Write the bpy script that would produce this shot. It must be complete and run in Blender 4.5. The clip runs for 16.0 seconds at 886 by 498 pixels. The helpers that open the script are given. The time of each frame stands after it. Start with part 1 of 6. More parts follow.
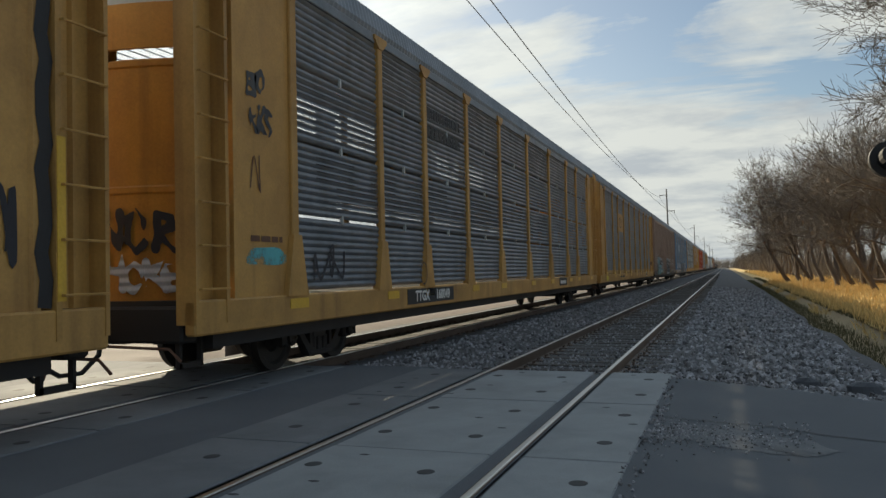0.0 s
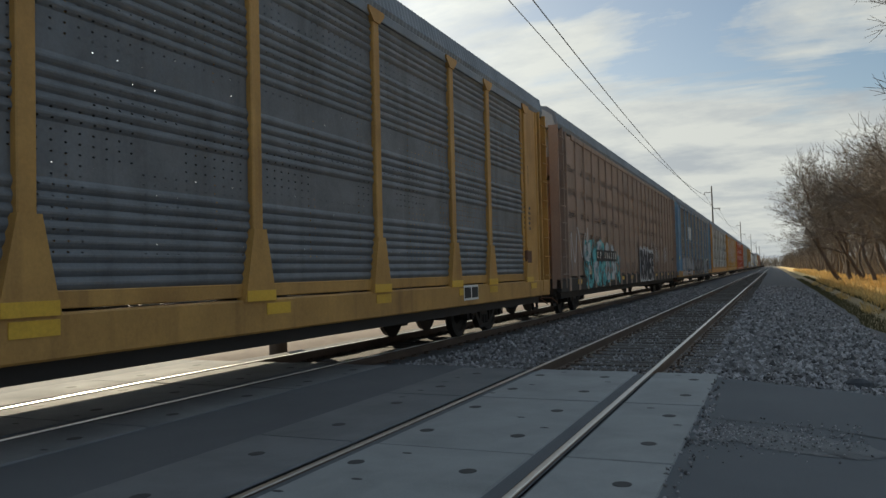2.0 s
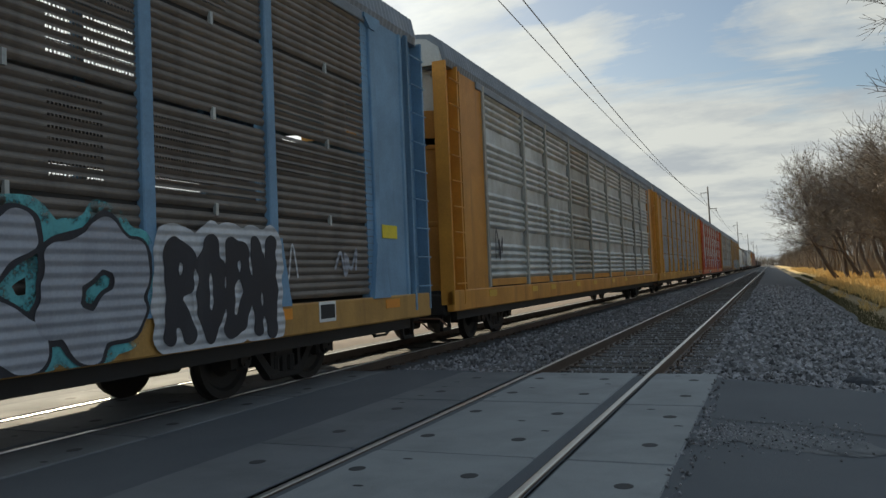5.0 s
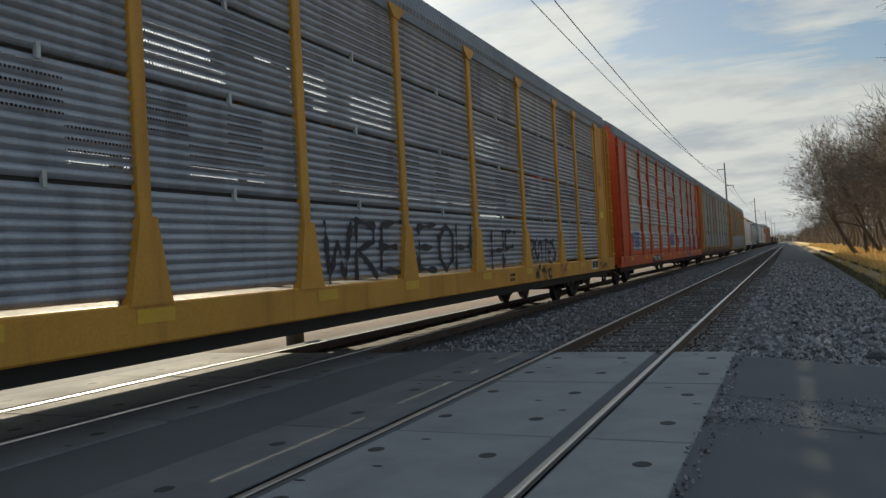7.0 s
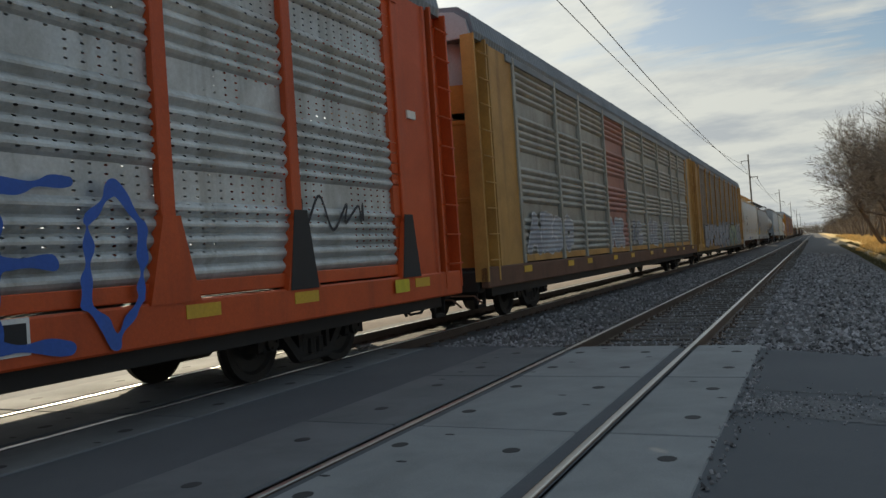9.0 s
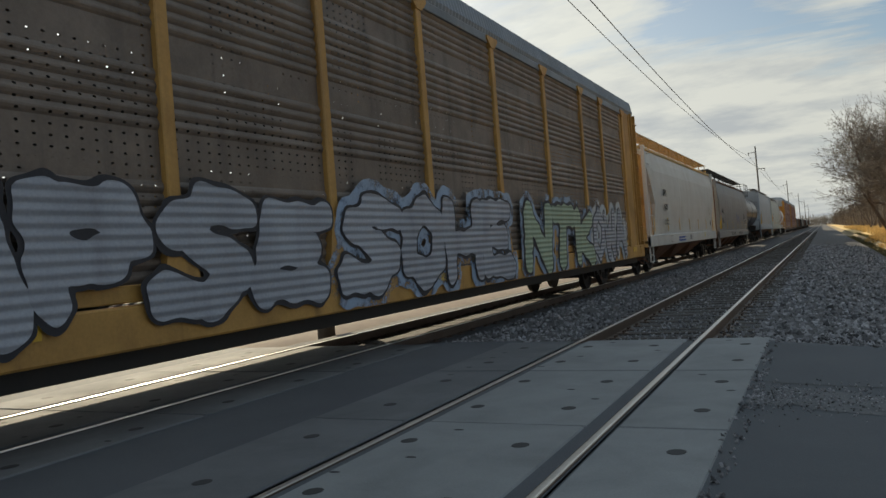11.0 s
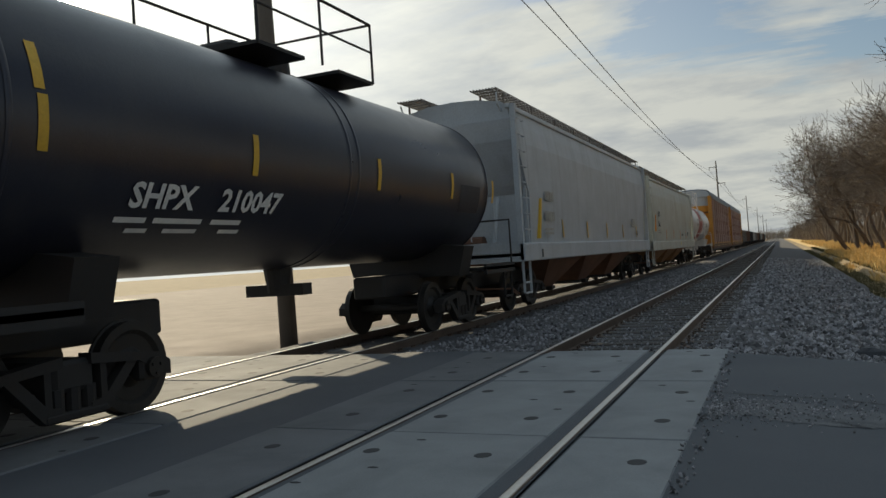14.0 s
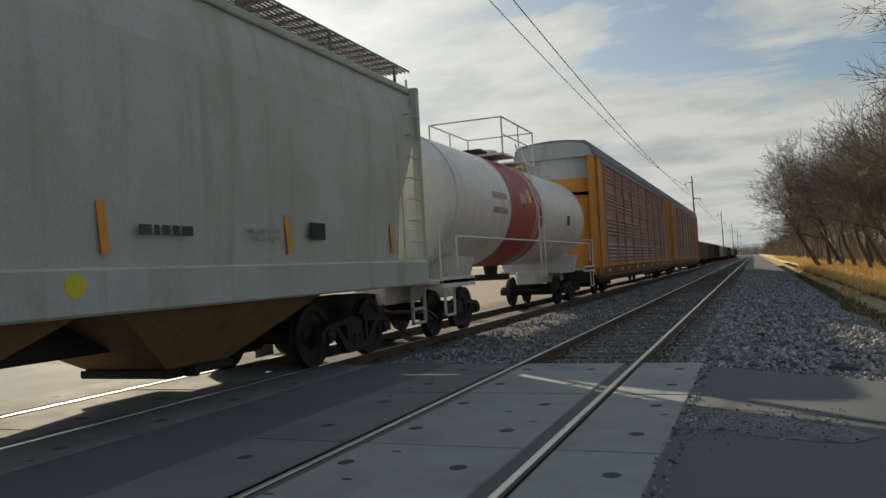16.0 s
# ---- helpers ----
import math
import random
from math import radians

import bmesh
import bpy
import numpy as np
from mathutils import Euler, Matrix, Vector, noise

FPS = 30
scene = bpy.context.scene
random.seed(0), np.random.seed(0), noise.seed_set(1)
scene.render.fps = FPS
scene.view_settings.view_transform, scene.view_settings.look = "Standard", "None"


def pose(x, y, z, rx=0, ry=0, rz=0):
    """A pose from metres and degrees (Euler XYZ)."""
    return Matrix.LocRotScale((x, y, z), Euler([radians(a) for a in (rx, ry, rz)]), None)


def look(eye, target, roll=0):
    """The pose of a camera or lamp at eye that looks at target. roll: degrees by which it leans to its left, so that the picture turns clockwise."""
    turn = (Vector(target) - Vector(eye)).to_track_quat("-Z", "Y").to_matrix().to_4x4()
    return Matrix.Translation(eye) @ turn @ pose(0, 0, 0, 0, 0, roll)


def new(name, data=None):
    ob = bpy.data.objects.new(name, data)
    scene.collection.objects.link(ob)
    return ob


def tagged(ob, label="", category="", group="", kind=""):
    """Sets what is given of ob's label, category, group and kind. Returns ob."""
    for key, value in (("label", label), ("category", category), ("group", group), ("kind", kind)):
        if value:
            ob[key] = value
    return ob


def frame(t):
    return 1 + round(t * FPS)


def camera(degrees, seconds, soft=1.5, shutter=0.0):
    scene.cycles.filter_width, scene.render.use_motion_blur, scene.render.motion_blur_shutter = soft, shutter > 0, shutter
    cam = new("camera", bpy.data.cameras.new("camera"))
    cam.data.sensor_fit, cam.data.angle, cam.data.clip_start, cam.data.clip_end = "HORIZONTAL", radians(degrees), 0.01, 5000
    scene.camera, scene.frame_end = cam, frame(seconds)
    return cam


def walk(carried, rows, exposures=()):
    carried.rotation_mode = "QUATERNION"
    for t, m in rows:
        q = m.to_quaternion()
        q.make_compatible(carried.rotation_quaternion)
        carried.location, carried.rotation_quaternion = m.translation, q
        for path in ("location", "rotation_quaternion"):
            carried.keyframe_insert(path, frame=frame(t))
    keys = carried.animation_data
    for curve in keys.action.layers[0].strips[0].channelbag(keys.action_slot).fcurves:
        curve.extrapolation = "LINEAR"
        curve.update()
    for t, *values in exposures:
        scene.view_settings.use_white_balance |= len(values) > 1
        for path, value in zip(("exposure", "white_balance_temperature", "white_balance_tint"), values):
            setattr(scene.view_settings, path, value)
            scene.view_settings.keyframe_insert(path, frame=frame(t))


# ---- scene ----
cam = camera(59.5, 16.0)
# seconds, x, y, z, rx, ry, rz: a hand-held camera beside the crossing, turning a little
PATH = [
    (0, 0.0, 0.0, 1.321, 91.752, 1.270, 20.019),
    (0.5, 0.0, 0.0, 1.321, 92.403, 1.441, 21.716),
    (1, 0.0, 0.0, 1.321, 92.768, 1.066, 22.710),
    (1.5, 0.0, 0.0, 1.321, 92.493, 1.364, 23.364),
    (2, 0.0, 0.0, 1.321, 91.766, 1.420, 23.065),
    (2.5, 0.0, 0.0, 1.321, 91.618, 1.860, 23.551),
    (3, 0.0, 0.0, 1.321, 91.260, 2.234, 23.705),
    (3.5, 0.0, 0.0, 1.321, 90.953, 2.071, 23.486),
    (4, 0.0, 0.0, 1.321, 91.119, 1.762, 22.930),
    (4.5, 0.0, 0.0, 1.321, 91.825, 2.076, 22.720),
    (5, 0.0, 0.0, 1.321, 92.111, 2.385, 22.923),
    (7.5, 0.0, 0.0, 1.321, 90.649, 3.329, 24.549),
    (8, 0.0, 0.0, 1.321, 90.869, 3.414, 25.045),
    (8.5, 0.0, 0.0, 1.321, 91.107, 3.727, 25.025),
    (9, 0.0, 0.0, 1.321, 90.560, 3.843, 25.666),
    (11.5, 0.0, 0.0, 1.321, 90.279, 4.510, 26.162),
    (12, 0.0, 0.0, 1.321, 90.577, 4.381, 25.301),
    (12.5, 0.0, 0.0, 1.321, 91.097, 4.297, 25.659),
    (13, 0.0, 0.0, 1.321, 91.156, 4.139, 25.518),
    (13.5, 0.0, 0.0, 1.321, 91.144, 3.979, 24.963),
    (14, 0.0, 0.0, 1.321, 90.789, 3.826, 23.575),
    (14.5, 0.0, 0.0, 1.321, 90.910, 3.376, 23.651),
    (15, 0.0, 0.0, 1.321, 91.243, 3.237, 23.414),
    (15.5, 0.0, 0.0, 1.321, 91.304, 3.243, 22.450),
    (16, 0.0, 0.0, 1.321, 91.516, 3.096, 21.922),
]
walk(cam, [(r[0], pose(*r[1:])) for r in PATH], [(t, ev, warm, 5.0) for t, ev, warm in ((0, 0.4, 6400), (3, 0.29, 6450), (5, 0.32, 6450), (9, 0.3, 6550), (11.5, 0.32, 6650), (12, 0.36, 6650), (12.5, 0.22, 6650), (13, 0.04, 6600), (13.5, 0.1, 6600), (16, 0.14, 6650))])

# ---- sky and sun ----
SUN_AZ, SUN_EL = radians(47), radians(23)     # left of the track's direction, above the horizon
sun_dir = Vector((-math.sin(SUN_AZ) * math.cos(SUN_EL), math.cos(SUN_AZ) * math.cos(SUN_EL), math.sin(SUN_EL)))
world = bpy.data.worlds.new("sky")
scene.world = world
world.use_nodes = True
nt = world.node_tree
nt.nodes.clear()


class Nodes:
    """Short hand for wiring a node tree."""

    def __init__(self, tree):
        self.tree = tree

    def add(self, kind, out=0, op="", **ins):
        node = self.tree.nodes.new(kind)
        if op:
            node.operation = op
        for key, value in ins.items():
            slot = node.inputs[int(key[1:])] if key[0] == "i" and key[1:].isdigit() else node.inputs[key.replace("_", " ")]
            if isinstance(value, bpy.types.NodeSocket):
                self.tree.links.new(value, slot)
            else:
                slot.default_value = value
        return node.outputs[out]

    def math(self, op, a, b=0.0, clamp=False):
        out = self.add("ShaderNodeMath", 0, op, i0=a, i1=b)
        out.node.use_clamp = clamp
        return out

    def ramp(self, fac, *stops):
        node = self.tree.nodes.new("ShaderNodeValToRGB")
        self.tree.links.new(fac, node.inputs[0])
        while len(node.color_ramp.elements) < len(stops):
            node.color_ramp.elements.new(0.5)
        for e, (p, c) in zip(node.color_ramp.elements, stops):
            e.position = p
            e.color = (c, c, c, 1) if isinstance(c, (int, float)) else (*c, 1)
        return node.outputs[0]

    def mix(self, fac, a, b, blend="MIX"):
        node = self.tree.nodes.new("ShaderNodeMix")
        node.data_type, node.blend_type = "RGBA", blend
        for slot, value in zip((node.inputs[0], node.inputs[6], node.inputs[7]), (fac, a, b)):
            if isinstance(value, bpy.types.NodeSocket):
                self.tree.links.new(value, slot)
            elif isinstance(value, tuple):
                slot.default_value = (*value, 1)
            else:
                slot.default_value = value
        return node.outputs[2]

    def noise(self, vec, scale, detail=6.0, rough=0.55, distort=0.0):
        return self.add("ShaderNodeTexNoise", 0, "", Vector=vec, Scale=scale, Detail=detail, Roughness=rough, Distortion=distort)

    def scaled(self, vec, x, y, z):
        return self.add("ShaderNodeMapping", 0, "", Vector=vec, Scale=(x, y, z))


def build_sky():
    n = Nodes(nt)
    way = n.add("ShaderNodeTexCoord", 0)
    split = n.tree.nodes.new("ShaderNodeSeparateXYZ")
    n.tree.links.new(way, split.inputs[0])
    sky = n.add("ShaderNodeTexSky")
    sky.node.sky_type, sky.node.sun_disc = "NISHITA", False
    sky.node.sun_elevation, sky.node.sun_rotation = SUN_EL, -SUN_AZ
    sky.node.dust_density, sky.node.ozone_density = 1.2, 1.3
    blue = n.mix(1.0, sky, (SKY_GAIN, SKY_GAIN, SKY_GAIN), "MULTIPLY")
    up = n.math("ADD", n.math("MAXIMUM", split.outputs[2], 0.0), 0.16)
    flat = n.add("ShaderNodeCombineXYZ", 0, "", X=n.math("DIVIDE", split.outputs[0], up), Y=n.math("DIVIDE", split.outputs[1], up), Z=0.0)
    turned = n.add("ShaderNodeMapping", 0, "", Vector=flat, Rotation=(0, 0, radians(28)), Scale=(0.8, 1.1, 1.0), Location=(1.9, 0.35, 0.0))
    bank = n.noise(turned, 1.25, 9.0, 0.58, 0.5)
    wisp = n.noise(n.add("ShaderNodeMapping", 0, "", Vector=flat, Rotation=(0, 0, radians(20)), Scale=(0.6, 3.2, 1.0)), 1.6, 8.0, 0.6, 0.6)
    cover = n.math("ADD", n.math("MULTIPLY", bank, 0.75), n.math("MULTIPLY", wisp, 0.25))
    low = n.ramp(split.outputs[2], (0.0, 1.0), (0.15, 0.85), (0.23, 0.3), (0.36, 0.3), (0.5, 0.55), (1.0, 0.6))
    cover = n.math("ADD", cover, n.math("MULTIPLY", n.math("SUBTRACT", low, 0.3), 0.34))
    toward = n.math("MAXIMUM", n.add("ShaderNodeVectorMath", 1, "DOT_PRODUCT", i0=way, i1=tuple(sun_dir)), 0.0)
    cover = n.math("ADD", cover, n.math("MULTIPLY", n.math("SUBTRACT", n.math("POWER", toward, 3.0), 0.42), 0.2))
    thick = n.ramp(cover, (0.465, 0.0), (0.505, 0.6), (0.56, 1.0))
    glow = n.math("ADD", n.math("MULTIPLY", n.math("POWER", toward, 5.0), 0.36), n.math("MULTIPLY", n.math("POWER", toward, 24.0), 1.3))
    shade = n.ramp(n.noise(turned, 2.4, 7.0, 0.6), (0.34, (0.52, 0.55, 0.59)), (0.58, (0.80, 0.80, 0.76)))
    bright = n.mix(1.0, shade, n.mix(glow, (0.0, 0.0, 0.0), (1.0, 0.99, 0.95)), "ADD")
    high = n.ramp(split.outputs[2], (0.34, (1.0, 1.0, 1.0)), (0.6, (0.82, 0.95, 1.1)))
    bright = n.mix(1.0, bright, high, "MULTIPLY")
    colour = n.mix(thick, n.mix(n.math("MULTIPLY", glow, 0.5), blue, (0.9, 0.93, 0.95)), bright)
    back = n.add("ShaderNodeBackground", 0, "", Color=colour, Strength=0.64)
    out = nt.nodes.new("ShaderNodeOutputWorld")
    nt.links.new(back, out.inputs[0])


SKY_GAIN = 0.115
build_sky()
lamp = bpy.data.lights.new("sun", "SUN")
lamp.energy, lamp.angle, lamp.color = 5.0, radians(0.6), (1.0, 0.84, 0.61)
new("sun", lamp).matrix_world = look(sun_dir * 80, (0, 0, 0))


# ---- materials ----
def surface(name, base, rough=0.6, metal=0.0, dirt=(0.06, 0.05, 0.04), worn=0.35, streak=0.3, grain=30.0, patch=1.1, bump=0.15, vary=0.12, holes=None, island=0.0, ribs=0.0, thin=0.0):
    """Paint, metal, stone or earth with patches, runs and grain. holes: (per metre along, per metre up, radius share, low, high) punched in a band."""
    m = bpy.data.materials.new(name)
    m.use_nodes = True
    t = m.node_tree
    t.nodes.clear()
    n = Nodes(t)
    co = n.add("ShaderNodeTexCoord", 3)
    info = n.tree.nodes.new("ShaderNodeObjectInfo")
    moved = n.add("ShaderNodeVectorMath", 0, "ADD", i0=co, i1=n.add("ShaderNodeCombineXYZ", 0, "", X=n.math("MULTIPLY", info.outputs["Random"], 37.0), Y=n.math("MULTIPLY", info.outputs["Random"], 91.0), Z=0.0))
    big = n.noise(moved, patch, 8.0, 0.62, 0.3)
    runs = n.noise(n.scaled(moved, 3.2, 3.2, 0.22), 1.0, 7.0, 0.55)
    fine = n.noise(moved, grain, 5.0, 0.65)
    colour = n.mix(n.math("MULTIPLY", n.ramp(big, (0.38, 0.0), (0.75, 1.0)), worn), base, dirt)
    colour = n.mix(n.math("MULTIPLY", n.ramp(runs, (0.53, 0.0), (0.70, 1.0)), streak), colour, dirt)
    tone = n.math("ADD", n.math("MULTIPLY", fine, 0.5), n.math("ADD", 0.75 - vary / 2, n.math("MULTIPLY", info.outputs["Random"], vary)))
    if island:
        tone = n.math("MULTIPLY", tone, n.math("ADD", 1.0 - island / 2, n.math("MULTIPLY", n.add("ShaderNodeNewGeometry", 8), island)))
    colour = n.mix(1.0, colour, n.add("ShaderNodeCombineColor", 0, "", Red=tone, Green=tone, Blue=tone), "MULTIPLY")
    gloss = n.math("ADD", rough - 0.1, n.math("MULTIPLY", big, 0.25), True)
    height = n.add("ShaderNodeBump", 0, "", Strength=bump, Distance=0.02, Height=n.math("ADD", n.math("MULTIPLY", fine, 0.6), n.math("MULTIPLY", big, 0.4)))
    if ribs:
        level = n.tree.nodes.new("ShaderNodeSeparateXYZ")
        n.tree.links.new(co, level.inputs[0])
        wave = n.math("SINE", n.math("MULTIPLY", level.outputs[2], 2 * math.pi / ribs))
        height = n.add("ShaderNodeBump", 0, "", Strength=0.45, Distance=0.02, Height=wave, Normal=height)
    shader = n.add("ShaderNodeBsdfPrincipled", 0, "", Base_Color=colour, Roughness=gloss, Metallic=metal, Normal=height)
    if holes:
        along, high, share, lo, hi, *closed = holes
        split = n.tree.nodes.new("ShaderNodeSeparateXYZ")
        n.tree.links.new(co, split.inputs[0])
        du = n.math("ABSOLUTE", n.math("SUBTRACT", n.math("FRACT", n.math("MULTIPLY", split.outputs[1], along)), 0.5))
        dv = n.math("ABSOLUTE", n.math("SUBTRACT", n.math("FRACT", n.math("MULTIPLY", split.outputs[2], high)), 0.5))
        if share > 0:
            dot = n.math("LESS_THAN", n.math("ADD", n.math("MULTIPLY", du, du), n.math("MULTIPLY", dv, dv)), share * share)
        else:
            dot = n.math("MULTIPLY", n.math("LESS_THAN", du, 0.33), n.math("LESS_THAN", dv, -share))
        band = n.math("MULTIPLY", n.math("GREATER_THAN", split.outputs[2], lo), n.math("LESS_THAN", split.outputs[2], hi))
        block = n.add("ShaderNodeCombineXYZ", 0, "", X=n.math("FLOOR", n.math("MULTIPLY", split.outputs[1], 1.7)), Y=n.math("FLOOR", n.math("MULTIPLY", split.outputs[2], 1.9)), Z=n.math("MULTIPLY", info.outputs["Random"], 50.0))
        area = n.math("GREATER_THAN", n.add("ShaderNodeTexWhiteNoise", 0, "", Vector=block), closed[0] if closed else 0.33)
        clear = n.add("ShaderNodeBsdfTransparent")
        shader = n.add("ShaderNodeMixShader", 0, "", Fac=n.math("MULTIPLY", n.math("MULTIPLY", dot, band), area), i1=shader, i2=clear)
    if thin:
        gaps = n.ramp(n.add("ShaderNodeMath", 0, "ADD", i0=n.math("MULTIPLY", n.noise(moved, 2.6, 6.0, 0.6), 0.8), i1=n.math("MULTIPLY", fine, 0.2)), (1.0 - thin - 0.06, 0.0), (1.0 - thin + 0.06, 1.0))
        shader = n.add("ShaderNodeMixShader", 0, "", Fac=gaps, i1=shader, i2=n.add("ShaderNodeBsdfTransparent"))
    out = t.nodes.new("ShaderNodeOutputMaterial")
    t.links.new(shader, out.inputs[0])
    return m


RUST = (0.10, 0.045, 0.02)
M = {}
M["yellow"] = surface("yellow_paint", (0.47, 0.265, 0.07), 0.55, dirt=(0.13, 0.06, 0.022), worn=0.5, streak=0.45)
M["gold"] = surface("golden_yellow_paint", (0.58, 0.29, 0.035), 0.5, dirt=(0.20, 0.08, 0.02), worn=0.35, streak=0.4)
# faded door blue, made paler and yellower for sunlight reaching the car's end
M["blue_sunlit"] = surface("sunlit_faded_blue_paint", (0.22, 0.33, 0.38), 0.5, dirt=(0.10, 0.15, 0.20), worn=0.6, streak=0.5)
M["steel_light"] = surface("bluish_galvanised_steel", (0.33, 0.355, 0.40), 0.42, 0.25, dirt=(0.14, 0.15, 0.17), worn=0.5, streak=0.45, patch=2.2)
M["steel_light_slot"] = surface("perforated_bluish_steel", (0.33, 0.355, 0.40), 0.42, 0.25, dirt=(0.14, 0.15, 0.17), worn=0.5, streak=0.45, patch=2.2, holes=(26.0, 10.2564, -0.12, 0.08, 0.92))
M["ochre"] = surface("ochre_paint", (0.56, 0.255, 0.035), 0.5, dirt=(0.17, 0.065, 0.016), worn=0.45, streak=0.45)
M["orange"] = surface("orange_red_paint", (0.52, 0.075, 0.012), 0.45, dirt=(0.12, 0.02, 0.008), worn=0.3, streak=0.3)
M["blue"] = surface("faded_blue_paint", (0.16, 0.30, 0.46), 0.5, dirt=(0.05, 0.07, 0.09), worn=0.4, streak=0.35)
M["deep_blue"] = surface("deep_blue_paint", (0.035, 0.11, 0.24), 0.5, dirt=(0.04, 0.05, 0.06), worn=0.3)
M["tan"] = surface("brown_tan_paint", (0.30, 0.215, 0.17), 0.6, dirt=(0.13, 0.10, 0.08), worn=0.35, streak=0.45)
M["steel_blue"] = surface("weathered_galvanised_steel", (0.18, 0.198, 0.225), 0.45, 0.25, dirt=(0.08, 0.085, 0.09), worn=0.6, streak=0.5, patch=2.2)
M["steel_slot"] = surface("perforated_galvanised_steel", (0.18, 0.198, 0.225), 0.45, 0.25, dirt=(0.08, 0.085, 0.09), worn=0.6, streak=0.4, patch=2.2, holes=(26.0, 10.2564, -0.12, 0.08, 0.92))
M["steel_pale"] = surface("pale_galvanised_steel", (0.50, 0.53, 0.53), 0.42, 0.3, dirt=(0.18, 0.17, 0.145), worn=0.6, streak=0.5, patch=1.8)
M["pale_dots"] = surface("dotted_pale_steel", (0.57, 0.60, 0.61), 0.42, 0.3, dirt=(0.18, 0.17, 0.145), worn=0.6, streak=0.5, patch=1.8, holes=(6.0, 13.0, 0.13, 0.2, 3.9))
M["steel_mid"] = surface("grey_galvanised_steel", (0.36, 0.36, 0.33), 0.45, 0.25, dirt=(0.13, 0.12, 0.10), worn=0.5, streak=0.5, patch=1.6)
M["steel_red"] = surface("red_washed_steel", (0.36, 0.17, 0.14), 0.5, 0.1, dirt=(0.2, 0.12, 0.1), worn=0.5, streak=0.5)
M["steel_brown"] = surface("sooty_brown_steel", (0.175, 0.152, 0.132), 0.5, 0.15, dirt=(0.05, 0.042, 0.036), worn=0.5, streak=0.4, patch=2.0)
M["steel_brown_slot"] = surface("perforated_brown_steel", (0.175, 0.152, 0.132), 0.5, 0.15, dirt=(0.05, 0.042, 0.036), worn=0.5, streak=0.4, patch=2.0, holes=(26.0, 10.2564, -0.12, 0.08, 0.92))
M["steel_dots"] = surface("dotted_grey_steel", (0.155, 0.168, 0.185), 0.5, 0.2, dirt=(0.07, 0.075, 0.08), worn=0.55, streak=0.5, patch=2.4, holes=(7.0, 11.0, 0.10, 0.3, 3.9))
M["brown_dots"] = surface("dotted_brown_steel", (0.185, 0.148, 0.122), 0.5, 0.15, dirt=(0.05, 0.042, 0.036), worn=0.5, streak=0.5, patch=2.0, holes=(7.0, 11.0, 0.12, 0.3, 3.9))
M["tan_dots"] = surface("perforated_tan_steel", (0.30, 0.215, 0.17), 0.6, dirt=(0.13, 0.10, 0.08), worn=0.35, streak=0.3, holes=(14.0, 14.0, 0.40, -9.0, 9.0))
M["pink"] = surface("pinkish_brown_steel", (0.36, 0.22, 0.18), 0.55, 0.1, dirt=(0.18, 0.12, 0.10), worn=0.5, streak=0.4)
M["roof"] = surface("dull_blue_grey_roof", (0.20, 0.23, 0.27), 0.5, 0.3, dirt=(0.07, 0.08, 0.09), worn=0.4, streak=0.1)
M["white"] = surface("dirty_white_paint", (0.54, 0.56, 0.56), 0.5, dirt=(0.30, 0.28, 0.24), worn=0.28, streak=0.3)
M["cream"] = surface("grey_cream_paint", (0.42, 0.45, 0.42), 0.5, dirt=(0.26, 0.21, 0.13), worn=0.4, streak=0.45)
M["dull_grey"] = surface("dull_grey_white_paint", (0.265, 0.275, 0.285), 0.55, dirt=(0.19, 0.165, 0.13), worn=0.4, streak=0.45)
# ochre of the white hopper's ends, lightened for the sun falling on them
M["ochre_sunlit"] = surface("sunlit_ochre_paint", (0.62, 0.43, 0.18), 0.55, dirt=(0.28, 0.17, 0.07), worn=0.4, streak=0.45)
M["greyish"] = surface("pale_grey_paint", (0.40, 0.44, 0.48), 0.5, dirt=(0.22, 0.22, 0.22), worn=0.25, streak=0.3)
M["tank_black"] = surface("glossy_black_paint", (0.02, 0.021, 0.034), 0.3, dirt=(0.05, 0.05, 0.05), worn=0.25, streak=0.25)
M["tank_white"] = surface("tank_white_paint", (0.64, 0.63, 0.62), 0.35, dirt=(0.30, 0.24, 0.18), worn=0.25, streak=0.3)
M["band_red"] = surface("dull_red_paint", (0.34, 0.07, 0.06), 0.5, dirt=(0.15, 0.05, 0.04))
M["black"] = surface("sooty_black_steel", (0.013, 0.012, 0.012), 0.65, dirt=(0.03, 0.024, 0.02), worn=0.5)
M["board"] = surface("black_board_paint", (0.012, 0.013, 0.016), 0.6, dirt=(0.05, 0.05, 0.05), worn=0.3)
M["rusty"] = surface("rust_brown_steel", (0.14, 0.068, 0.04), 0.75, dirt=(0.06, 0.035, 0.025), worn=0.6, streak=0.4)
M["truck"] = surface("sooty_truck_steel", (0.014, 0.012, 0.011), 0.7, dirt=(0.028, 0.02, 0.015), worn=0.5)
# unseen far-side panels, opened wide to let daylight reach the near slots
M["steel_far"] = surface("opened_far_panel", (0.24, 0.26, 0.29), 0.5, 0.25, dirt=(0.08, 0.085, 0.09), worn=0.6, holes=(30.0, 10.2564, -0.42, 0.05, 0.95, 0.06))
M["wheel"] = surface("worn_wheel_steel", (0.02, 0.018, 0.016), 0.6, 0.2, dirt=(0.03, 0.022, 0.016), worn=0.5)
M["mark"] = surface("reflective_yellow_tape", (0.62, 0.38, 0.03), 0.4, dirt=(0.4, 0.22, 0.03), worn=0.35)
M["mark_orange"] = surface("reflective_orange_tape", (0.75, 0.28, 0.02), 0.4, dirt=(0.4, 0.15, 0.03), worn=0.35)
